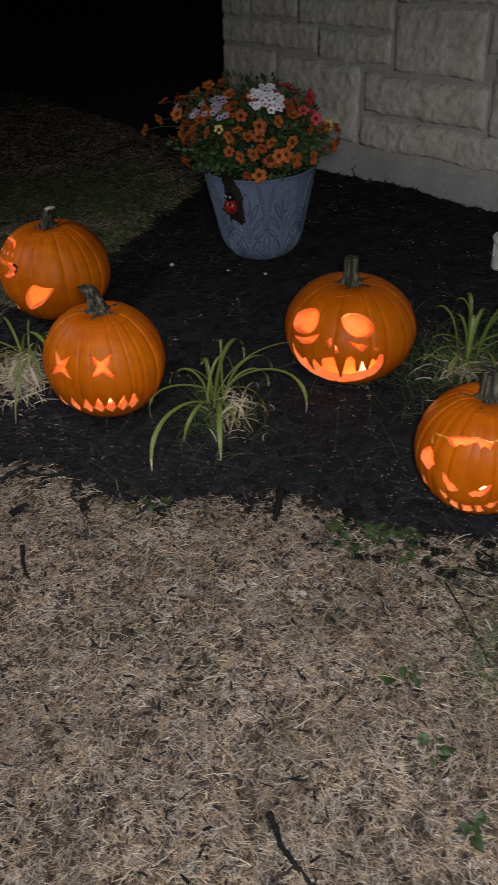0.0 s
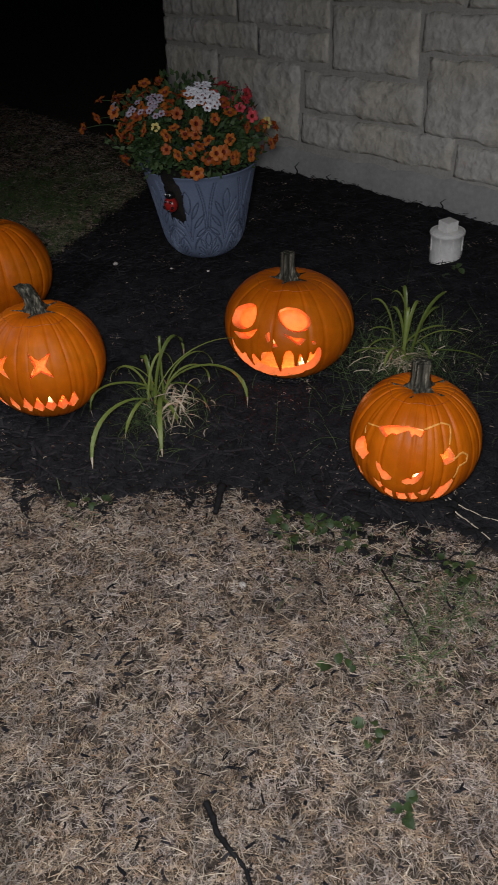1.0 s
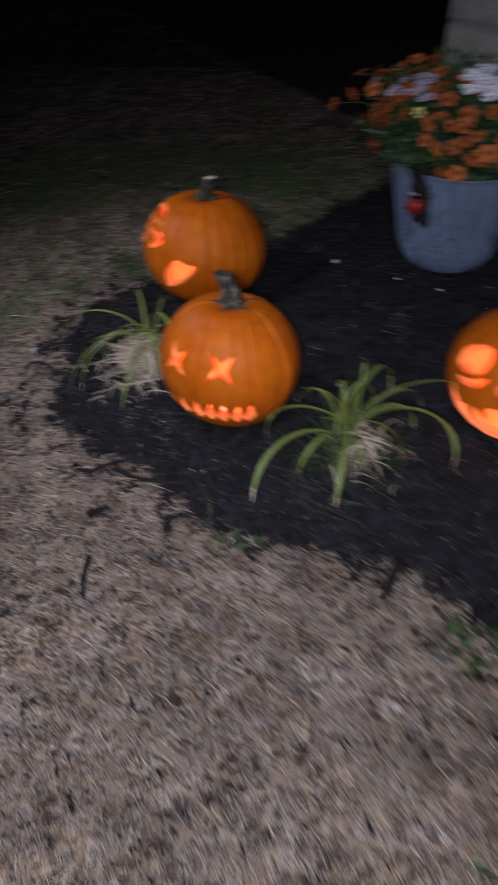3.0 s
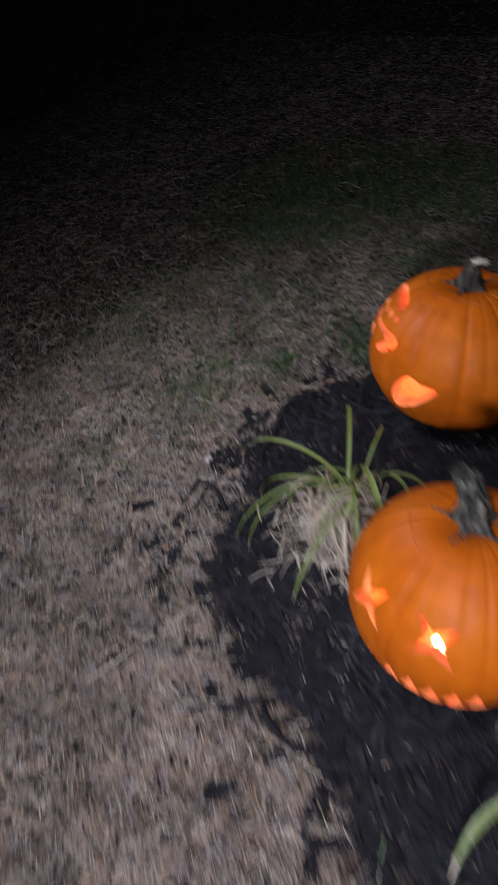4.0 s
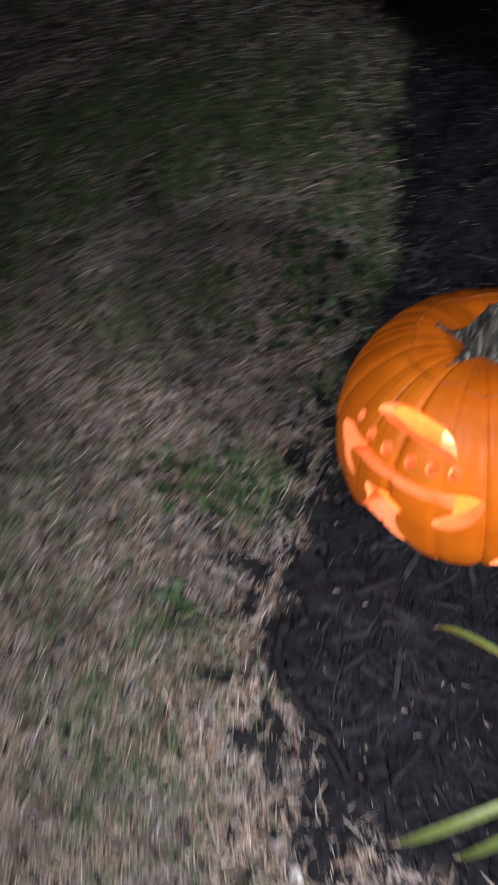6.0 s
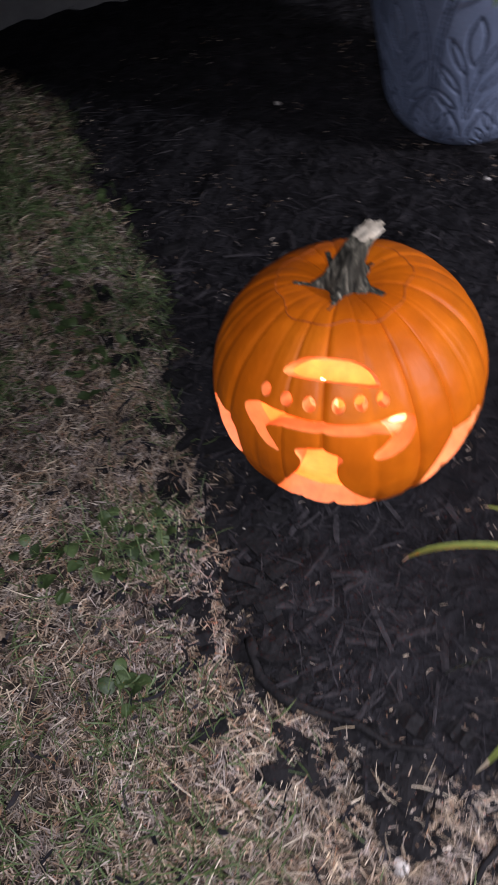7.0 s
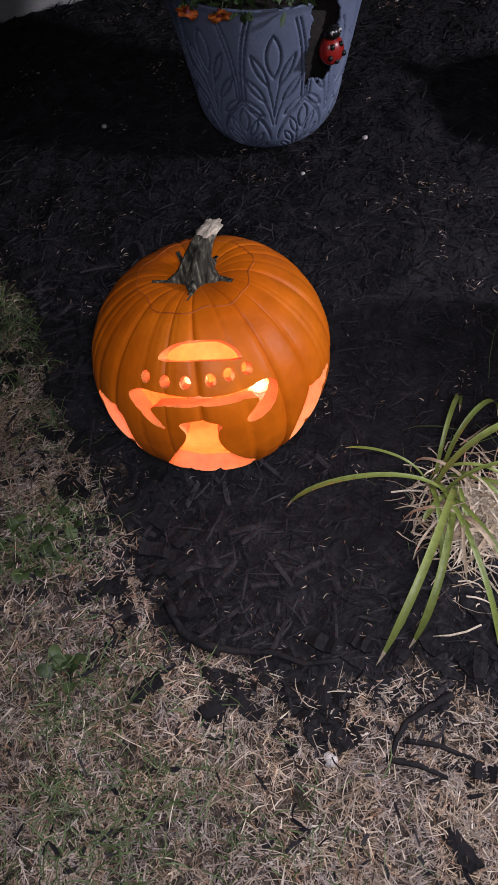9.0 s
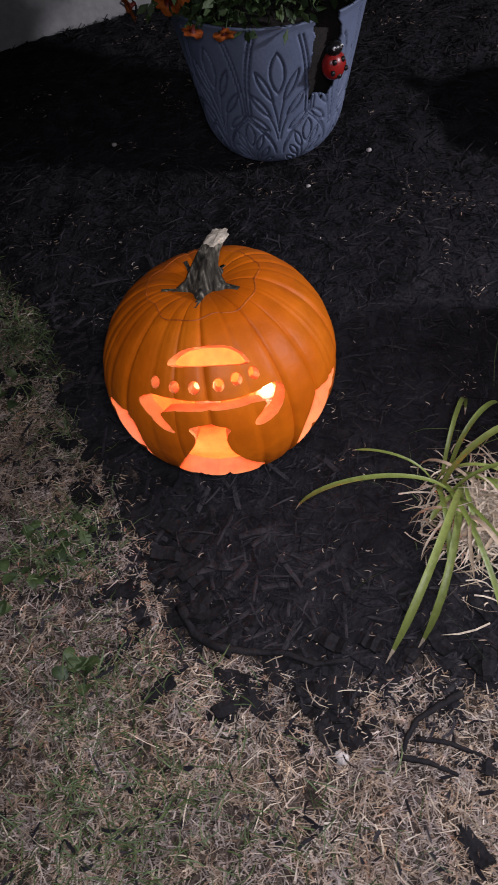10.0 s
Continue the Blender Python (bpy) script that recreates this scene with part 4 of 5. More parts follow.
# stray stems that reach out of the mass, each with a bloom at its end
for az, lat, reach in ((-2.9, 0.55, 1.28), (-2.95, 0.1, 1.30), (3.1, 0.2, 1.25), (-2.35, 1.0, 1.28), (0.05, 0.05, 1.16), (3.05, -0.55, 1.16), (-2.95, -0.6, 1.12), (-1.5, -0.6, 1.08)):
    p0, p1 = on_dome(az, lat, 0.7), on_dome(az, lat, reach - 0.03)
    bm = bmesh.new()
    ax = (p1 - p0).normalized()
    sd = ax.cross(Vector((0.2, 0.1, 1))).normalized()
    ot = ax.cross(sd)
    prev = None
    for i in range(7):
        c = plant_inv @ (p0.lerp(p1, i / 6) + Vector((0, 0, 0.012 * math.sin(i / 6 * math.pi))))
        row = [bm.verts.new(c + 0.0013 * (sd * math.cos(q * 2.094) + ot * math.sin(q * 2.094))) for q in range(3)]
        if prev:
            for q in range(3):
                bm.faces.new((prev[q], prev[(q + 1) % 3], row[(q + 1) % 3], row[q]))
        prev = row
    part("stalk", bm, M_FOLIAGE, plant)
    bloom(KINDS[0], az, lat, 0.9, reach)


# ---- strap-leaved clumps ----
def leaf_mesh(reach, apex, tip, width, side=0.0, twist=0.0, segs=16, mat=None, droop=0.0):
    """A folded strap leaf from the origin along +x: rising to apex, its tip at height tip; droop bends the end steeply down."""
    p0, p1 = Vector((0, 0, 0)), Vector((reach * 0.12, 0, apex * 1.15))
    p2, p3 = Vector((reach * (0.75 + 0.35 * droop), side * 0.4, apex * 1.25)), Vector((reach, side, tip))
    bm = bmesh.new()
    prev = None
    for i in range(segs + 1):
        t = i / segs
        u = 1 - t
        c = p0 * u ** 3 + p1 * 3 * u * u * t + p2 * 3 * u * t * t + p3 * t ** 3
        d = ((p1 - p0) * u * u + (p2 - p1) * 2 * u * t + (p3 - p2) * t * t).normalized()
        s = d.cross(Vector((math.sin(twist * t), 0.0001, math.cos(twist * t)))).normalized()
        n = s.cross(d)
        w = width * (0.75 + 0.5 * t if t < 0.5 else 1.0) * min(1.0, ((1 - t) * 5.0) ** 0.7 + 0.06)
        row = [bm.verts.new(c - s * w), bm.verts.new(c - n * w * 0.45), bm.verts.new(c + s * w)]
        if prev:
            for q in (0, 1):
                f = bm.faces.new((prev[q], prev[q + 1], row[q + 1], row[q]))
                f.material_index = 1 if t > 0.95 else 0
        prev = row
    return mesh_of("leaf", bm, [mat or M_LEAF, M_TIP])


def clump(at, leaves, label, seed, dry=60, wisps=140, spread=0.09, wither=5, crown=0.0, heap=(0.0, 0.0)):
    """A tuft: named leaves as parts, withered leaves and fine grass at its foot."""
    x, y = at
    stout = {31: 1.02, 32: 0.95, 33: 0.70}[seed]
    th = thing("strap_leaf_clump", (x, y, gz(x, y)), label, "plant", "strap-leaved plants in the bed")
    rr = random.Random(seed)
    for az, reach, apex, tip, width, side, droop in leaves:
        ob = part("leaf", leaf_mesh(reach, apex, tip, width * stout, side, rr.uniform(-0.5, 0.5), droop=droop), None, th)
        q = rr.uniform(0, 6.28)
        ob.matrix_basis = pose(0.02 * math.cos(q), 0.02 * math.sin(q), crown - 0.006, 0, 0, az)
    for i in range(wither):
        ob = part("dead_leaf", leaf_mesh(rr.uniform(0.05, 0.105), rr.uniform(0.01, 0.06 if seed == 33 else 0.05), rr.uniform(-0.05 if crown > 0.05 else -0.01, 0.0), rr.uniform(0.0016, 0.0038), rr.uniform(-0.05, 0.05), 1.5, 10, M_TIP, rr.uniform(0, 1)), None, th, "withered tan leaf")
        ob.matrix_basis = pose(heap[0] + rr.uniform(-0.04, 0.04), heap[1] + rr.uniform(-0.04, 0.04), 0.004 + crown * 0.7, 0, 0, rr.uniform(0, 360))
    rs = np.random.RandomState(seed)
    if dry:
        q, rad = rs.uniform(0, 6.28, dry), np.abs(rs.normal(0, spread * 0.55, dry))
        px, py = heap[0] + rad * np.cos(q), heap[1] + rad * np.sin(q)
        o = part("straw", ribbons("straw", px, py, ground_z(px + x, py + y) - gz(x, y) + rs.uniform(0.002, 0.03, dry) + crown * rs.uniform(0, 1, dry) * np.exp(-(rad / spread) ** 2), rs.uniform(0, 6.28, dry), rs.uniform(0.02, 0.08, dry),
                                  rs.uniform(0.0012, 0.0030, dry), rs.uniform(-0.2, 0.35, dry), rs.uniform(0.1, 0.9, dry), M_PALE, rs), None, th, "bleached dead straw at the foot")
        o["kind"] = "stuff"
    if wisps:
        q, rad = rs.uniform(0, 6.28, wisps), np.abs(rs.normal(0, spread, wisps))
        px, py = rad * np.cos(q), rad * np.sin(q)
        o = part("fine_grass", ribbons("fine_grass", px, py, ground_z(px + x, py + y) - gz(x, y), rs.uniform(0, 6.28, wisps), rs.uniform(0.04, 0.13, wisps),
                                       rs.uniform(0.0007, 0.0014, wisps), rs.uniform(0.3, 1.3, wisps), rs.uniform(0.3, 1.4, wisps), M_TURF, rs), None, th, "thin dark green grass blades")
        o["kind"] = "stuff"
    return th


def ribbons(name, px, py, pz, az, length, width, elev, curl, mat, rs, rows=4):
    """Many thin blades as one mesh: from each place, along az, rising by elev and bending down by curl."""
    n = len(px)
    out = np.zeros((n, rows, 2, 3))
    cx, cy, cz = np.array(px, float), np.array(py, float), np.array(pz, float)
    roll = rs.uniform(-0.9, 0.9, n)
    bend = rs.normal(0, 0.27, n)
    heading = np.array(az, float)
    for i in range(rows):
        t = i / (rows - 1)
        e = elev - curl * t
        w = width * (1.0 if i < rows - 1 else 0.25) * 0.5
        sx, sy, sz = -np.sin(heading) * np.cos(roll) * w, np.cos(heading) * np.cos(roll) * w, np.sin(roll) * w
        out[:, i, 0] = np.stack([cx - sx, cy - sy, cz - sz], 1)
        out[:, i, 1] = np.stack([cx + sx, cy + sy, cz + sz], 1)
        step = length / (rows - 1)
        cx, cy, cz = cx + np.cos(heading) * np.cos(e) * step, cy + np.sin(heading) * np.cos(e) * step, cz + np.sin(e) * step
        heading = heading + bend
    base = (np.arange(n) * rows * 2)[:, None]
    quads = np.concatenate([base + np.array([[2 * i, 2 * i + 1, 2 * i + 3, 2 * i + 2]]) for i in range(rows - 1)], 0)
    return np_mesh(name, out.reshape(-1, 3), quads, mat, False)


# (azimuth, reach, apex, tip height, half width, sideways drift, droop of the end)
clump((-0.320, 1.538), [(182, 0.185, 0.060, -0.050, 0.0056, 0.010, 1.2), (188, 0.150, 0.040, -0.075, 0.0060, 0.165, 1.0), (10, 0.215, 0.105, -0.025, 0.0060, -0.045, 1.0), (50, 0.11, 0.165, 0.095, 0.0062, 0.0, 0.9),
                       (28, 0.26, 0.125, 0.115, 0.0028, 0.02, 0.0), (272, 0.165, 0.030, -0.075, 0.0062, 0.010, 0.3), (252, 0.11, 0.02, -0.060, 0.0052, -0.02, 0.6), (165, 0.075, 0.030, 0.020, 0.0066, 0.0, 0.0),
                       (95, 0.03, 0.145, 0.165, 0.0030, 0.0, 0.0), (160, 0.085, 0.085, 0.055, 0.0052, 0.02, 0.8), (120, 0.06, 0.100, 0.075, 0.0056, 0.0, 0.5), (20, 0.13, 0.095, 0.02, 0.0050, 0.02, 0.8),
                       (345, 0.12, 0.055, -0.035, 0.0040, 0.03, 0.8), (60, 0.09, 0.12, 0.06, 0.0044, -0.02, 0.6), (300, 0.07, 0.030, -0.030, 0.0048, 0.02, 0.8), (178, 0.13, 0.090, 0.030, 0.0026, -0.02, 0.5), (40, 0.16, 0.11, 0.05, 0.0036, 0.0, 0.5)],
      "arching green strap-leaved plant with a dry foot on the mulch", 31, dry=95, wisps=420, spread=0.085, wither=7, crown=0.062, heap=(0.052, -0.020))
clump((0.322, 1.650), [(105, 0.05, 0.17, 0.19, 0.0055, 0.0, 0.0), (25, 0.10, 0.15, 0.19, 0.0060, 0.01, 0.0), (50, 0.06, 0.15, 0.165, 0.005, 0.0, 0.0), (150, 0.08, 0.15, 0.165, 0.0052, 0.0, 0.0), (10, 0.13, 0.09, 0.10, 0.0048, 0.0, 0.2),
                      (170, 0.11, 0.10, 0.10, 0.0050, 0.01, 0.0), (185, 0.15, 0.05, 0.04, 0.0052, 0.0, 0.3), (345, 0.20, 0.05, 0.03, 0.0040, 0.0, 0.2), (80, 0.04, 0.14, 0.15, 0.005, 0.0, 0.0), (220, 0.09, 0.08, 0.02, 0.0045, 0.0, 0.8),
                      (130, 0.06, 0.12, 0.135, 0.005, 0.0, 0.0), (300, 0.09, 0.08, 0.03, 0.0045, 0.0, 0.6), (160, 0.06, 0.17, 0.185, 0.0046, 0.0, 0.0), (35, 0.09, 0.12, 0.14, 0.0046, 0.0, 0.0), (195, 0.12, 0.08, 0.06, 0.0042, 0.0, 0.2), (0, 0.16, 0.09, 0.06, 0.0040, 0.0, 0.3)],
      "short upright green strap-leaved plant among dark grass", 32, dry=190, wisps=1300, spread=0.14, wither=14, crown=0.015)
clump((-0.904, 1.812), [(124, 0.225, 0.080, 0.028, 0.0060, 0.0, 0.3), (100, 0.115, 0.055, 0.060, 0.0034, 0.01, 0.0), (206, 0.205, 0.030, -0.105, 0.0074, -0.075, 0.7), (-136, 0.25, 0.045, -0.12, 0.0056, 0.0, 0.3),
                       (-128, 0.19, 0.045, -0.105, 0.0050, 0.01, 0.7), (-90, 0.22, 0.035, -0.10, 0.0050, 0.0, 0.2), (-48, 0.17, 0.115, 0.02, 0.0080, 0.03, 0.7), (165, 0.06, 0.02, 0.006, 0.0058, 0.0, 0.0),
                       (-143, 0.13, 0.05, -0.105, 0.0052, -0.02, 1.0), (-20, 0.12, 0.095, 0.03, 0.0060, 0.0, 0.6), (198, 0.250, 0.085, -0.045, 0.0074, -0.085, 0.4), (-155, 0.085, 0.035, -0.085, 0.0050, 0.02, 1.2), (-50, 0.15, 0.065, -0.05, 0.0048, 0.0, 0.9),
                       (5, 0.13, 0.08, 0.0, 0.0050, 0.0, 0.8), (-110, 0.12, 0.05, -0.09, 0.0050, 0.02, 1.0), (-70, 0.13, 0.06, -0.085, 0.0046, -0.02, 1.0)],
      "arching green strap-leaved plant over a heap of bleached straw", 33, dry=800, wisps=40, spread=0.10, wither=26, crown=0.062, heap=(-0.005, -0.065))


# ---- the white drain cap by the wall ----
cx, cy = 0.525, 2.185
cap = thing("drain_cap", (cx, cy, gz(cx, cy) - 0.02), "dirty white plastic drain cleanout with a square plug", "drain cap", tilt=(-0.05, -0.08, 1))
cap.scale = (0.92, 0.92, 0.92)


def turned(name, profile, mat, parent, seg=40, wobble=0.0, at=(0, 0, 0)):
    bm = bmesh.new()
    rows = []
    for k, (r, z) in enumerate(profile):
        rows.append([bm.verts.new((at[0] + r * math.cos(2 * math.pi * i / seg), at[1] + r * math.sin(2 * math.pi * i / seg), at[2] + z + (wobble * math.sin(i * 1.9) if k == 0 else 0))) for i in range(seg)])
    for lo, hi in zip(rows, rows[1:]):
        for i in range(seg):
            bm.faces.new((lo[i], lo[(i + 1) % seg], hi[(i + 1) % seg], hi[i]))
    bm.faces.new(rows[-1])
    return part(name, bm, mat, parent)


col = turned("collar", [(0.054, 0.0), (0.054, 0.075), (0.0545, 0.077), (0.0550, 0.098), (0.0580, 0.100), (0.0585, 0.109), (0.0575, 0.111), (0.0555, 0.111), (0.0550, 0.106)], M_PVC, cap)
for i in range(8):
    bm = bmesh.new()
    box_bm(bm, 0.0530, 0.0566, -0.0018, 0.0018, 0.050, 0.0985)
    bmesh.ops.rotate(bm, verts=bm.verts, cent=(0, 0, 0), matrix=Matrix.Rotation(i * math.pi / 4 + 0.2, 3, "Z"))
    part("rib", bm, M_PVC, col, smooth=False)
turned("plug", [(0.0535, 0.100), (0.0535, 0.110), (0.050, 0.113), (0.02, 0.114)], M_PVC, cap)
bm = bmesh.new()
box_bm(bm, -0.0235, 0.0235, -0.0235, 0.0235, 0.1125, 0.146)
bmesh.ops.rotate(bm, verts=bm.verts, cent=(0, 0, 0), matrix=Matrix.Rotation(0.5, 3, "Z"))
bmesh.ops.bevel(bm, geom=bm.edges[:], offset=0.0015, segments=2, affect="EDGES")
part("square_head", bm, M_PVC, cap, smooth=False)


# ---- loose bits: twigs, chips, pebbles, fallen leaves, weeds ----
def twig(points, radius, label, mat=M_BARK, lift=0.010):
    """A crooked twig lying along points of the plan."""
    x0, y0 = points[0]
    th = new("twig")
    bm = bmesh.new()
    rr = random.Random(int(abs(x0) * 1000))
    prev, dense_pts = None, []
    for (ax, ay), (bx_, by_) in zip(points, points[1:]):
        dense_pts += [(ax + (bx_ - ax) * i / 4, ay + (by_ - ay) * i / 4) for i in range(4)]
    dense_pts.append(points[-1])
    for i, (x, y) in enumerate(dense_pts):
        nxt = dense_pts[min(i + 1, len(dense_pts) - 1)]
        prv = dense_pts[max(i - 1, 0)]
        h = math.atan2(nxt[1] - prv[1], nxt[0] - prv[0])
        r = radius * (1 - 0.5 * i / len(dense_pts)) * rr.uniform(0.8, 1.15)
        c = Vector((x - x0, y - y0, gz(x, y) + lift + r * 0.6 + rr.uniform(0, 0.003)))
        row = [bm.verts.new(c + Vector((-math.sin(h) * math.cos(q) * r, math.cos(h) * math.cos(q) * r, math.sin(q) * r * 0.8))) for q in [k * math.pi / 3 for k in range(6)]]
        if prev:
            for q in range(6):
                bm.faces.new((prev[q], prev[(q + 1) % 6], row[(q + 1) % 6], row[q]))
        else:
            bm.faces.new(row[::-1])
        prev = row
    bm.faces.new(prev)
    th.location = (x0, y0, 0)
    me = mesh_of("twig", bm, mat)
    bpy.data.objects.remove(th)
    th = new("twig", me)
    th.location = (x0, y0, 0)
    return tagged(th, label, "twig", "twigs on the lawn")


twig([(-0.128, 0.556), (-0.115, 0.53), (-0.108, 0.508), (-0.085, 0.48), (-0.060, 0.452), (-0.05, 0.42)], 0.006, "crooked black twig lying on the dry lawn")
twig([(-0.729, 1.148), (-0.712, 1.10), (-0.700, 1.075), (-0.682, 1.048)], 0.006, "short thick dark stick lying on the dry lawn")
twig([(0.205, 1.02), (0.228, 0.955), (0.245, 0.89), (0.260, 0.83)], 0.0026, "thin dark twig lying on the dry lawn")
twig([(0.235, 1.06), (0.29, 1.035), (0.36, 1.03), (0.43, 1.0)], 0.004, "dark twig at the edge of the mulch")
twig([(0.366, 1.186), (0.40, 1.160), (0.43, 1.135), (0.49, 1.095)], 0.0018, "thin pale bare twig lying on the mulch", M_PALE, 0.008)
twig([(0.360, 1.184), (0.39, 1.145), (0.415, 1.11), (0.437, 1.082)], 0.0020, "thin pale bare twig lying on the mulch", M_PALE, 0.006)
twig([(0.225, 1.118), (0.245, 1.140), (0.275, 1.150)], 0.0016, "thin pale straw bent over the mulch", M_PALE, 0.012)
twig([(-0.14, 1.295), (-0.145, 1.25), (-0.15, 1.205)], 0.012, "thick piece of black bark at the bed's edge")
twig([(-1.205, 2.10), (-1.232, 2.06), (-1.234, 2.02), (-1.222, 1.985), (-1.200, 1.94), (-1.191, 1.89), (-1.165, 1.85)], 0.0078, "long curved black root along the bed's edge")
twig([(-1.137, 1.702), (-1.165, 1.722), (-1.197, 1.742), (-1.225, 1.745), (-1.248, 1.742)], 0.0058, "bent black twig at the bed's edge")
twig([(-1.250, 1.748), (-1.238, 1.71), (-1.234, 1.672)], 0.0048, "thin black twig at the bed's edge")
twig([(-1.218, 1.735), (-1.205, 1.70), (-1.199, 1.655)], 0.0045, "thin black twig at the bed's edge")
twig([(-1.084, 1.281), (-1.070, 1.34), (-1.061, 1.403), (-1.04, 1.47), (-1.022, 1.532)], 0.0016, "long pale bare twig lying across the lawn's edge", M_PALE, 0.009)
twig([(0.429, 1.076), (0.40, 1.045), (0.36, 1.05), (0.32, 1.02)], 0.004, "bent dark twig at the bed's edge")
twig([(-0.80, 1.40), (-0.74, 1.385), (-0.67, 1.40)], 0.008, "black bark strip at the bed's edge")
twig([(-0.86, 1.37), (-0.83, 1.405), (-0.80, 1.43)], 0.008, "black bark strip at the bed's edge")


def chip_mesh(seed, L, W, T):
    """A splintered slab of bark."""
    rr = random.Random(seed)
    bm = bmesh.new()
    rows, n = [], 5
    for i in range(n + 1):
        x = L * (i / n - 0.5)
        w = W * rr.uniform(0.75, 1.1) * (0.8 if i in (0, n) else 1)
        b = T * rr.uniform(-0.4, 0.4)
        j = rr.uniform(-0.08, 0.08) * W
        rows.append([bm.verts.new((x + rr.uniform(-0.03, 0.03) * L, sy * w / 2 + j, b + z + T * 0.5)) for sy, z in ((-1, -T / 2), (1, -T / 2), (1, T / 2), (-0.1, T * 0.75), (-1, T / 2))])
    for lo, hi in zip(rows, rows[1:]):
        for q in range(5):
            bm.faces.new((lo[q], lo[(q + 1) % 5], hi[(q + 1) % 5], hi[q]))
    bm.faces.new(rows[0][::-1])
    bm.faces.new(rows[-1])
    return mesh_of("bark_chip", bm, M_BARK, False)


CHIPS = [chip_mesh(s, L, W, T) for s, L, W, T in ((1, 0.062, 0.028, 0.008), (2, 0.05, 0.022, 0.009), (3, 0.036, 0.026, 0.007), (4, 0.08, 0.018, 0.006), (5, 0.045, 0.016, 0.006))]
rng = random.Random(23)
edge = [(-1.190, 2.276, 0, 8), (-1.176, 2.166, 0, 70), (-1.235, 1.885, 0, 60), (-1.255, 1.82, 0, 110), (-1.225, 1.845, 1, 30), (-1.165, 1.70, 2, 20), (-1.25, 2.30, 3, 40),
        (-1.17, 2.22, 3, 100), (-1.15, 2.28, 3, 100), (-1.22, 1.93, 2, 0), (-1.285, 1.87, 4, 60), (-1.12, 2.35, 1, 50), (-1.262, 1.808, 0, 150), (-1.251, 1.854, 0, 60), (-1.207, 1.651, 0, 100), (-1.174, 2.15, 0, 20), (-1.15, 2.17, 4, 80), (-1.133, 2.428, 3, 140),
        (-1.217, 1.837, 0, 20), (-1.089, 2.274, 3, 30), (-1.084, 2.356, 3, 20), (-1.138, 2.262, 0, 40), (-1.112, 2.319, 3, 25), (-1.20, 1.575, 0, 70), (-1.30, 1.63, 1, 60)]
for q in range(200):
    i = rng.randrange(2, 24)
    t = rng.random()
    x, y = BED[i] * (1 - t) + BED[i + 1] * t
    edge.append((x + rng.gauss(0, 0.06), y + rng.gauss(0, 0.06), rng.randrange(5), rng.uniform(0, 180)))
for x, y, kind, rz in edge:
    c = new("bark_chip", CHIPS[kind])
    c.matrix_basis = pose(x, y, gz(x, y) + 0.001, rng.uniform(-8, 8), rng.uniform(-8, 8), rz)
    tagged(c, "flat chip of black bark mulch at the bed's edge", "bark chip", "bark chips along the bed")


def pebble(x, y, size, label="pale rounded pebble lying in the dry grass"):
    bm = bmesh.new()
    bmesh.ops.create_icosphere(bm, subdivisions=2, radius=size)
    for v in bm.verts:
        v.co *= 1 + 0.28 * noise.noise(v.co * (0.9 / size) + Vector((x * 40, y * 40, 0)))
        v.co.z *= 0.7
    ob = part("pebble", bm, M_PEBBLE)
    ob.location = (x, y, gz(x, y) + size * 0.5)
    tagged(ob, label, "pebble", "pebbles on the ground")


for x, y, s in ((-0.083, 1.005, 0.0085), (-1.282, 1.811, 0.0105), (-0.571, 2.412, 0.009), (-0.230, 2.226, 0.0055), (-0.371, 2.773, 0.006), (-0.36, 2.30, 0.005), (-0.02, 1.02, 0.004), (-1.50, 2.02, 0.006), (0.16, 0.62, 0.006)):
    pebble(x, y, s)


def blade_leaf(name, L, W, mat, seed, curl=0.25):
    rr = random.Random(seed)
    bm = bmesh.new()
    prev = None
    for i in range(7):
        t = i / 6
        w = W * math.sin(math.pi * (0.06 + 0.92 * t)) ** 0.7
        z = curl * L * math.sin(t * math.pi) * 0.4 + rr.uniform(0, 0.001)
        row = [bm.verts.new((t * L, -w, z + w * curl)), bm.verts.new((t * L, 0, z)), bm.verts.new((t * L, w, z + w * curl * 0.7))]
        if prev:
            for q in (0, 1):
                bm.faces.new((prev[q], prev[q + 1], row[q + 1], row[q]))
        prev = row
    return mesh_of(name, bm, mat)


FALLEN = [blade_leaf("fallen_leaf", 0.028, 0.006, M_DRYLEAF, 1), blade_leaf("fallen_leaf", 0.022, 0.006, M_DRYLEAF, 2, 0.5)]
for n, (x, y) in enumerate([(0.02, 0.80), (-0.38, 1.18), (-0.02, 1.20), (-0.62, 1.22), (-1.42, 2.35), (-1.18, 1.56)]):
    ob = new("fallen_leaf", FALLEN[n % 2])
    ob.matrix_basis = pose(x, y, gz(x, y) + 0.008, rng.uniform(-15, 15), rng.uniform(-10, 10), rng.uniform(0, 360))
    tagged(ob, "curled brown fallen leaf on the dry lawn", "leaf", "fallen leaves")

WEEDS = [blade_leaf("leaf", 0.020, 0.008, M_WEED, s, 0.3) for s in (5, 6)]


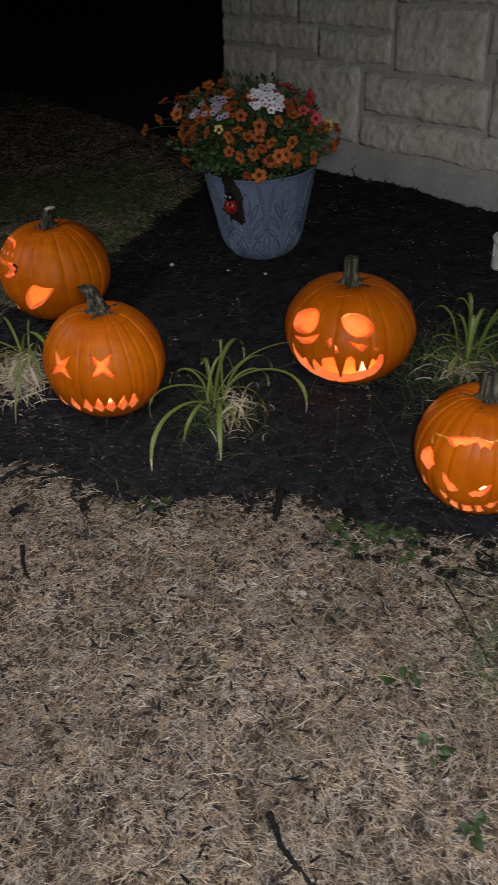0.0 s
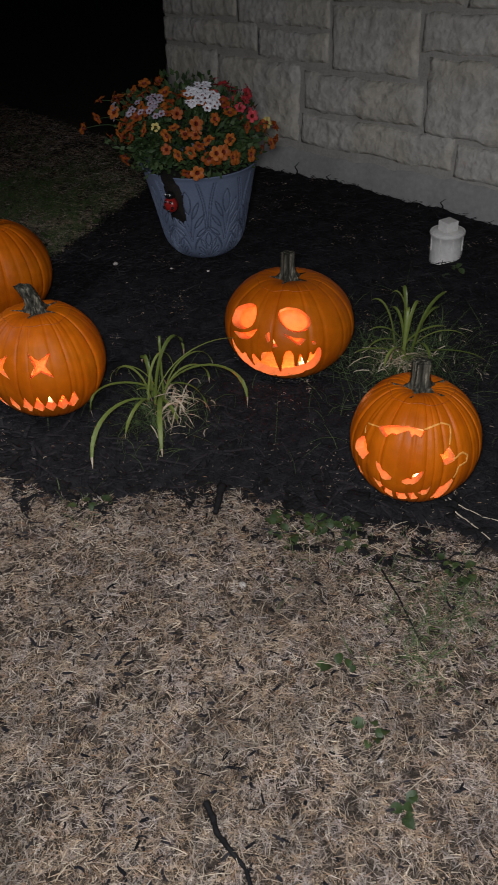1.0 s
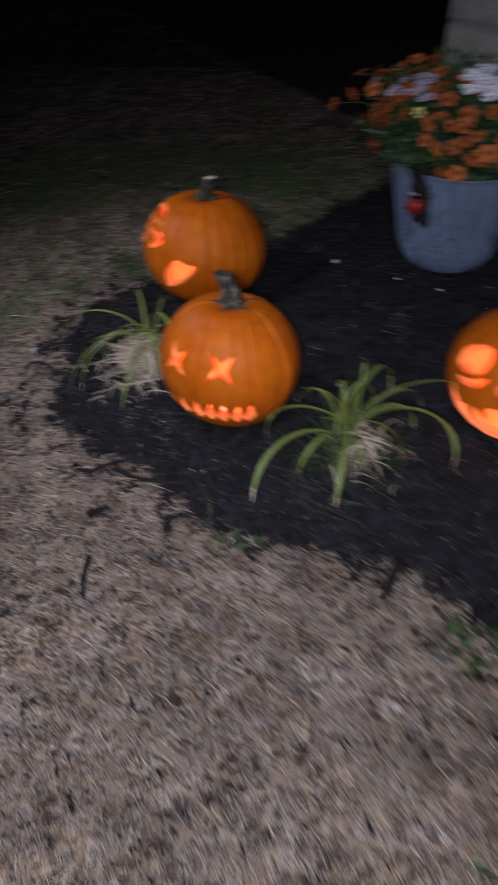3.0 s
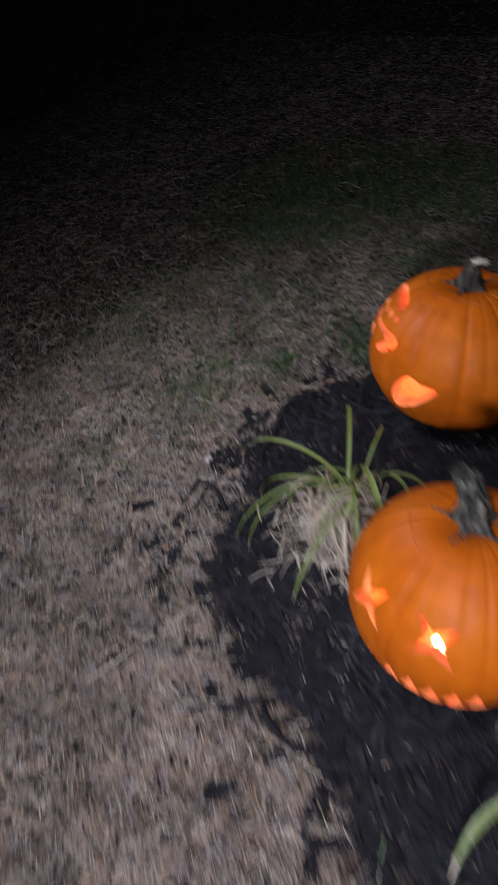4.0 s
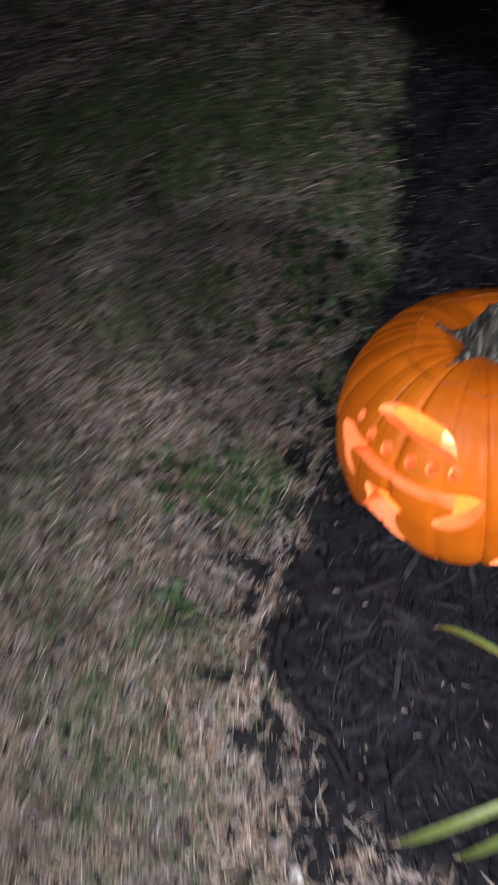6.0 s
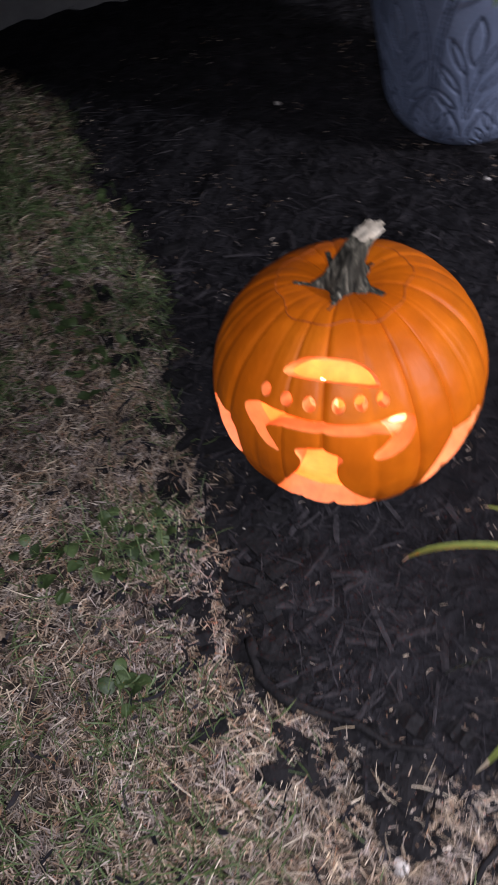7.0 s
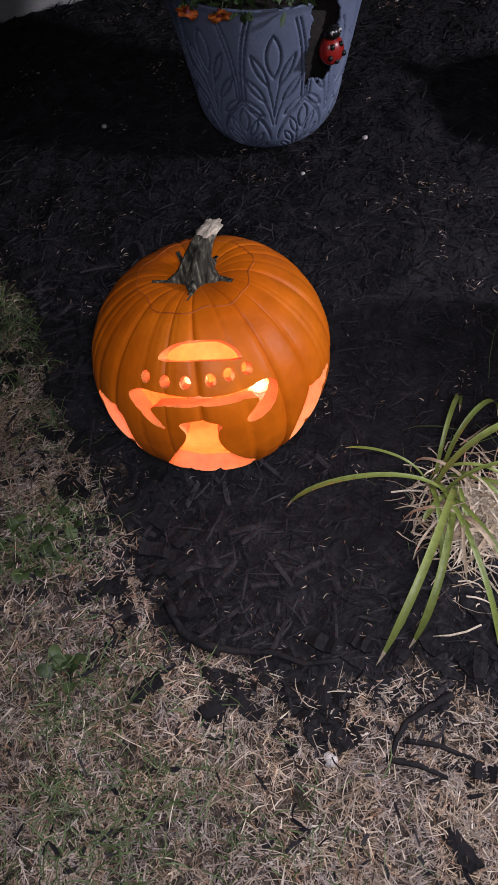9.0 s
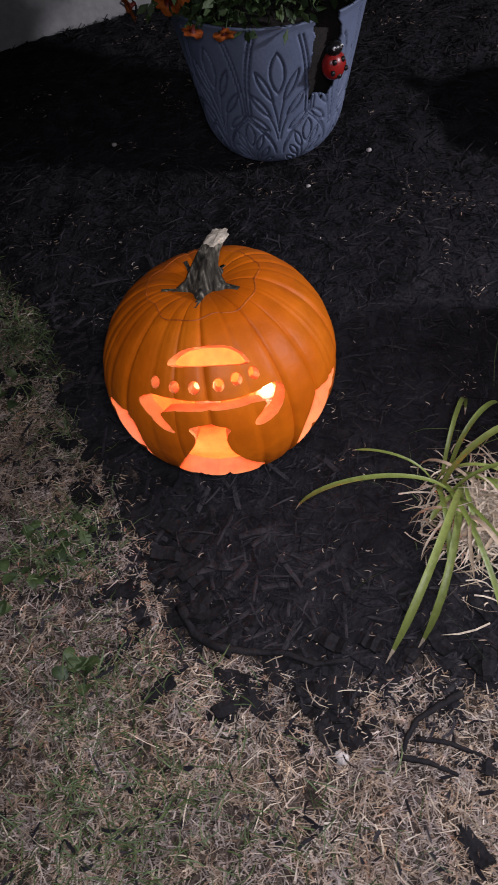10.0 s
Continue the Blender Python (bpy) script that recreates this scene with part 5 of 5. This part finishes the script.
def weed(x, y, n, spread, label="low patch of small green weed leaves in the lawn"):
    th = thing("weed", (x, y, gz(x, y)), label, "weed", "weeds in the lawn")
    for i in range(n):
        q, r = rng.uniform(0, 6.28), spread * math.sqrt(rng.random())
        ob = part("leaf", WEEDS[i % 2], None, th)
        dx, dy = r * math.cos(q), r * math.sin(q)
        s = rng.uniform(0.7, 1.3)
        ob.matrix_basis = pose(dx, dy, gz(x + dx, y + dy) - gz(x, y) + rng.uniform(0.008, 0.016), rng.uniform(-20, 20), rng.uniform(-35, 5), rng.uniform(0, 360)) @ Matrix.Diagonal((s, s, s, 1))


for x, y, n, s in ((0.03, 1.15, 26, 0.06), (0.13, 1.12, 18, 0.05), (0.10, 0.80, 5, 0.03), (0.16, 0.66, 6, 0.03), (0.20, 0.55, 6, 0.03), (0.36, 1.02, 14, 0.05), (-0.44, 1.26, 6, 0.05),
                   (-1.22, 2.32, 22, 0.06), (-1.32, 2.38, 14, 0.06), (-1.05, 2.62, 30, 0.09), (-0.95, 2.75, 26, 0.08), (-1.34, 2.18, 10, 0.04), (0.520, 2.060, 9, 0.045), (-0.80, 2.9, 24, 0.1)):
    weed(x, y, n, s)

# black roots and shreds that stand against the wall
for u, h in [(-0.43, 0.055), (-0.26, 0.03), (0.27, 0.04), (0.40, 0.02)] + [(rng.uniform(-0.75, 0.6), rng.uniform(0.006, 0.022)) for q in range(46)]:
    p = WALL @ Vector((u, -0.03, 0))
    pts = [Vector((0, 0, -0.01)), Vector((0.006, 0, h * 0.4)), Vector((-0.004, 0.0, h * 0.7)), Vector((0.012, 0, h))]
    bm = bmesh.new()
    prev = None
    for i, c in enumerate(pts):
        r = 0.004 * (1 - i * 0.22)
        row = [bm.verts.new(c + Vector((r * math.cos(q * 1.2566), r * math.sin(q * 1.2566), 0))) for q in range(5)]
        if prev:
            for q in range(5):
                bm.faces.new((prev[q], prev[(q + 1) % 5], row[(q + 1) % 5], row[q]))
        prev = row
    bm.faces.new(prev)
    ob = part("mulch_shred", bm, M_BARK)
    ob.location = (p.x, p.y, gz(p.x, p.y))
    tagged(ob, "upright shred of black mulch against the footing", "mulch", "mulch shreds by the wall")


# ---- what nobody could count: straw, turf, shredded mulch ----
rs = np.random.RandomState(7)


def scatter(n, x0, x1, y0, y1):
    return rs.uniform(x0, x1, n), rs.uniform(y0, y1, n)


def strew(name, n, box, keep, label, category, mat, length, width, elev, curl, lift, rows=4):
    x, y = scatter(n, *box)
    d = bed_depth(x, y)
    ok = keep(x, y, d) & (((x - WALL_AT.x) * OUT.x + (y - WALL_AT.y) * OUT.y) > 0.01)
    x, y = x[ok], y[ok]
    k = len(x)
    me = ribbons(name, x, y, ground_z(x, y) + rs.uniform(lift[0], lift[1], k), rs.uniform(0, 6.283, k), rs.uniform(*length, k), rs.uniform(*width, k), rs.uniform(*elev, k), rs.uniform(*curl, k), mat, rs, rows)
    return tagged(new(name, me), label, category, kind="stuff")


chance = lambda n: rs.uniform(0, 1, n)
gaps = lambda x, y: chance(len(x)) < 0.56 + 0.60 * value_noise(x, y, 0.012, 76) + 0.22 * value_noise(x, y, 0.035, 81) + 0.10 * value_noise(x, y, 0.14, 77)
strew("dry_grass", 1150000, (-1.95, 0.65, 0.3, 3.0), lambda x, y, d: (d < 0.0) & (chance(len(x)) < np.clip(-d * 40 + 0.25, 0, 1)) & gaps(x, y), "matted straw-coloured dormant grass", "grass", M_STRAW, (0.005, 0.024), (0.0006, 0.0027), (-0.25, 0.30), (0.0, 0.1), (0.000, 0.013), 2)
strew("dry_grass_mid", 1200000, (-3.9, 1.6, -0.9, 4.9), lambda x, y, d: (d < 0.0) & ((x < -1.95 + 0.2 * value_noise(x, y, 0.3, 78)) | (y > 2.9) | (y < 0.32) | (x > 0.63)) & (chance(len(x)) < np.clip(1.5 - np.hypot(x + 0.9, y - 1.8) / 3.2, 0.15, 1)) & gaps(x, y), "matted straw-coloured dormant grass further off", "grass", M_STRAW, (0.010, 0.034), (0.0012, 0.0034), (-0.25, 0.35), (0.0, 0.1), (0.0, 0.013), 2)
strew("dry_grass_far", 60000, (-7.5, 0.0, 1.0, 8.0), lambda x, y, d: (d < 0.0) & (np.hypot(x + 0.9, y - 1.8) > 2.2), "dormant grass far off on the lawn", "grass", M_STRAW, (0.015, 0.05), (0.002, 0.005), (-0.1, 0.4), (0.0, 0.1), (0.001, 0.014), 2)
strew("pale_grass", 8500, (-2.3, 0.75, 0.25, 3.2), lambda x, y, d: (d < 0.0) & (value_noise(x, y, 0.25, 71) > -0.2), "bleached long straws on the lawn", "grass", M_PALE, (0.014, 0.06), (0.0008, 0.0017), (-0.1, 0.45), (0.0, 0.9), (0.006, 0.014))
PATCHES = ((0.298, 0.93, 0.09, 0.55), (0.25, 0.81, 0.06, 0.4), (-1.50, 2.03, 0.13, 0.32), (-1.40, 1.94, 0.10, 0.28), (-1.39, 2.16, 0.10, 0.3), (-1.55, 2.40, 0.18, 0.35), (-1.23, 2.345, 0.07, 0.7), (-1.18, 2.29, 0.05, 0.6),
           (-1.24, 2.74, 0.12, 0.9), (-1.03, 3.07, 0.16, 0.8), (-1.90, 2.82, 0.22, 0.7), (-1.72, 2.97, 0.2, 0.6), (-1.9, 2.2, 0.22, 0.3), (-1.46, 1.71, 0.10, 0.2), (-0.45, 1.27, 0.05, 0.3), (0.10, 1.12, 0.06, 0.4), (-1.00, 2.47, 0.07, 0.7), (-0.90, 2.62, 0.09, 0.9), (-0.80, 2.80, 0.10, 0.9),
           (-1.15, 3.40, 0.28, 0.8), (-1.55, 3.25, 0.30, 0.6), (-0.85, 3.15, 0.18, 0.9), (-2.0, 3.2, 0.3, 0.5))


def greenness(x, y):
    g_ = 0.10 * np.clip(value_noise(x, y, 0.30, 72) + 0.6 * value_noise(x, y, 0.1, 73) - 0.5, 0, 1)
    for px, py, pr, pw in PATCHES:
        g_ = g_ + 1.7 * pw * np.exp(-((x - px) ** 2 + (y - py) ** 2) / pr ** 2) * np.clip(0.55 + 0.7 * value_noise(x, y, 0.05, 80), 0, 1)
    return g_


strew("green_grass", 330000, (-2.6, 0.75, 0.25, 3.6), lambda x, y, d: (d < 0.015) & (chance(len(x)) < greenness(x, y)), "thin green blades growing through the dry lawn", "grass", M_TURF, (0.015, 0.05), (0.0009, 0.0019), (0.1, 1.2), (0.2, 1.2), (0.006, 0.012))
strew("green_grass_far", 50000, (-6.5, 0.0, 1.2, 7.0), lambda x, y, d: (d < 0.0) & ~((x > -2.6) & (y < 3.6)) & (value_noise(x, y, 0.45, 74) + 0.5 * value_noise(x, y, 0.15, 73) > 0.45), "green grass further off on the lawn", "grass", M_TURF, (0.03, 0.08), (0.0016, 0.0035), (0.2, 1.1), (0.2, 1.0), (0.0, 0.008))
strew("mulch_shreds", 105000, (-1.4, 1.3, 0.7, 3.5), lambda x, y, d: (d > -0.01), "shredded black wood mulch", "mulch", M_MULCH, (0.008, 0.050), (0.0009, 0.0034), (-0.2, 0.35), (0.0, 0.5), (-0.001, 0.007), 3)
strew("stray_mulch", 15000, (-1.7, 0.75, 0.7, 3.0), lambda x, y, d: (d <= 0.0) & (chance(len(x)) < np.exp(d / 0.055)), "stray shreds of black mulch strewn on the lawn's edge", "mulch", M_MULCH, (0.010, 0.045), (0.0015, 0.006), (-0.1, 0.3), (0.0, 0.4), (0.006, 0.014))
strew("lawn_mulch_bits", 20000, (-2.4, 0.75, 0.25, 3.2), lambda x, y, d: (d <= 0.0) & (chance(len(x)) < 0.35 + 0.4 * value_noise(x, y, 0.12, 79)), "small dark bits strewn over the lawn", "mulch", M_MULCH, (0.008, 0.026), (0.002, 0.0065), (-0.1, 0.3), (0.0, 0.4), (0.009, 0.016))
strew("straw_bits", 45000, (-1.35, 1.0, 0.9, 3.2), lambda x, y, d: (d > 0.0) & (chance(len(x)) < np.clip(0.010 + 0.35 * np.exp(-d / 0.10) + 0.9 * (value_noise(x, y, 0.035, 75) + 0.5 * value_noise(x, y, 0.16, 82) > 0.62), 0, 1)), "bits of pale straw caught in the mulch", "straw", M_STRAW, (0.003, 0.012), (0.0006, 0.0018), (-0.1, 0.4), (0.0, 0.9), (0.004, 0.010))

# the larger pieces of mulch that lie along the bed's open side, each a part of the bed
STRIPS = [chip_mesh(40 + s, L, W, T) for s, (L, W, T) in enumerate(((0.06, 0.006, 0.003), (0.045, 0.008, 0.003), (0.075, 0.005, 0.003), (0.035, 0.005, 0.0025), (0.05, 0.011, 0.004), (0.085, 0.007, 0.003)))]
for s in STRIPS:
    s.materials.clear()
    s.materials.append(M_MULCH)
made = 0
while made < 290:
    i, t, inward = rng.randrange(2, 24), rng.random(), abs(rng.gauss(0, 0.16))
    p = BED[i] * (1 - t) + BED[i + 1] * t
    x, y = p + (np.array((-0.35, 2.3)) - p) / np.linalg.norm(np.array((-0.35, 2.3)) - p) * inward
    ob = part("mulch_piece", STRIPS[rng.randrange(6)], None, bed)
    ob.matrix_basis = pose(x, y, gz(x, y) + 0.002, rng.uniform(-14, 14), rng.uniform(-12, 12), rng.uniform(0, 360))
    made += 1
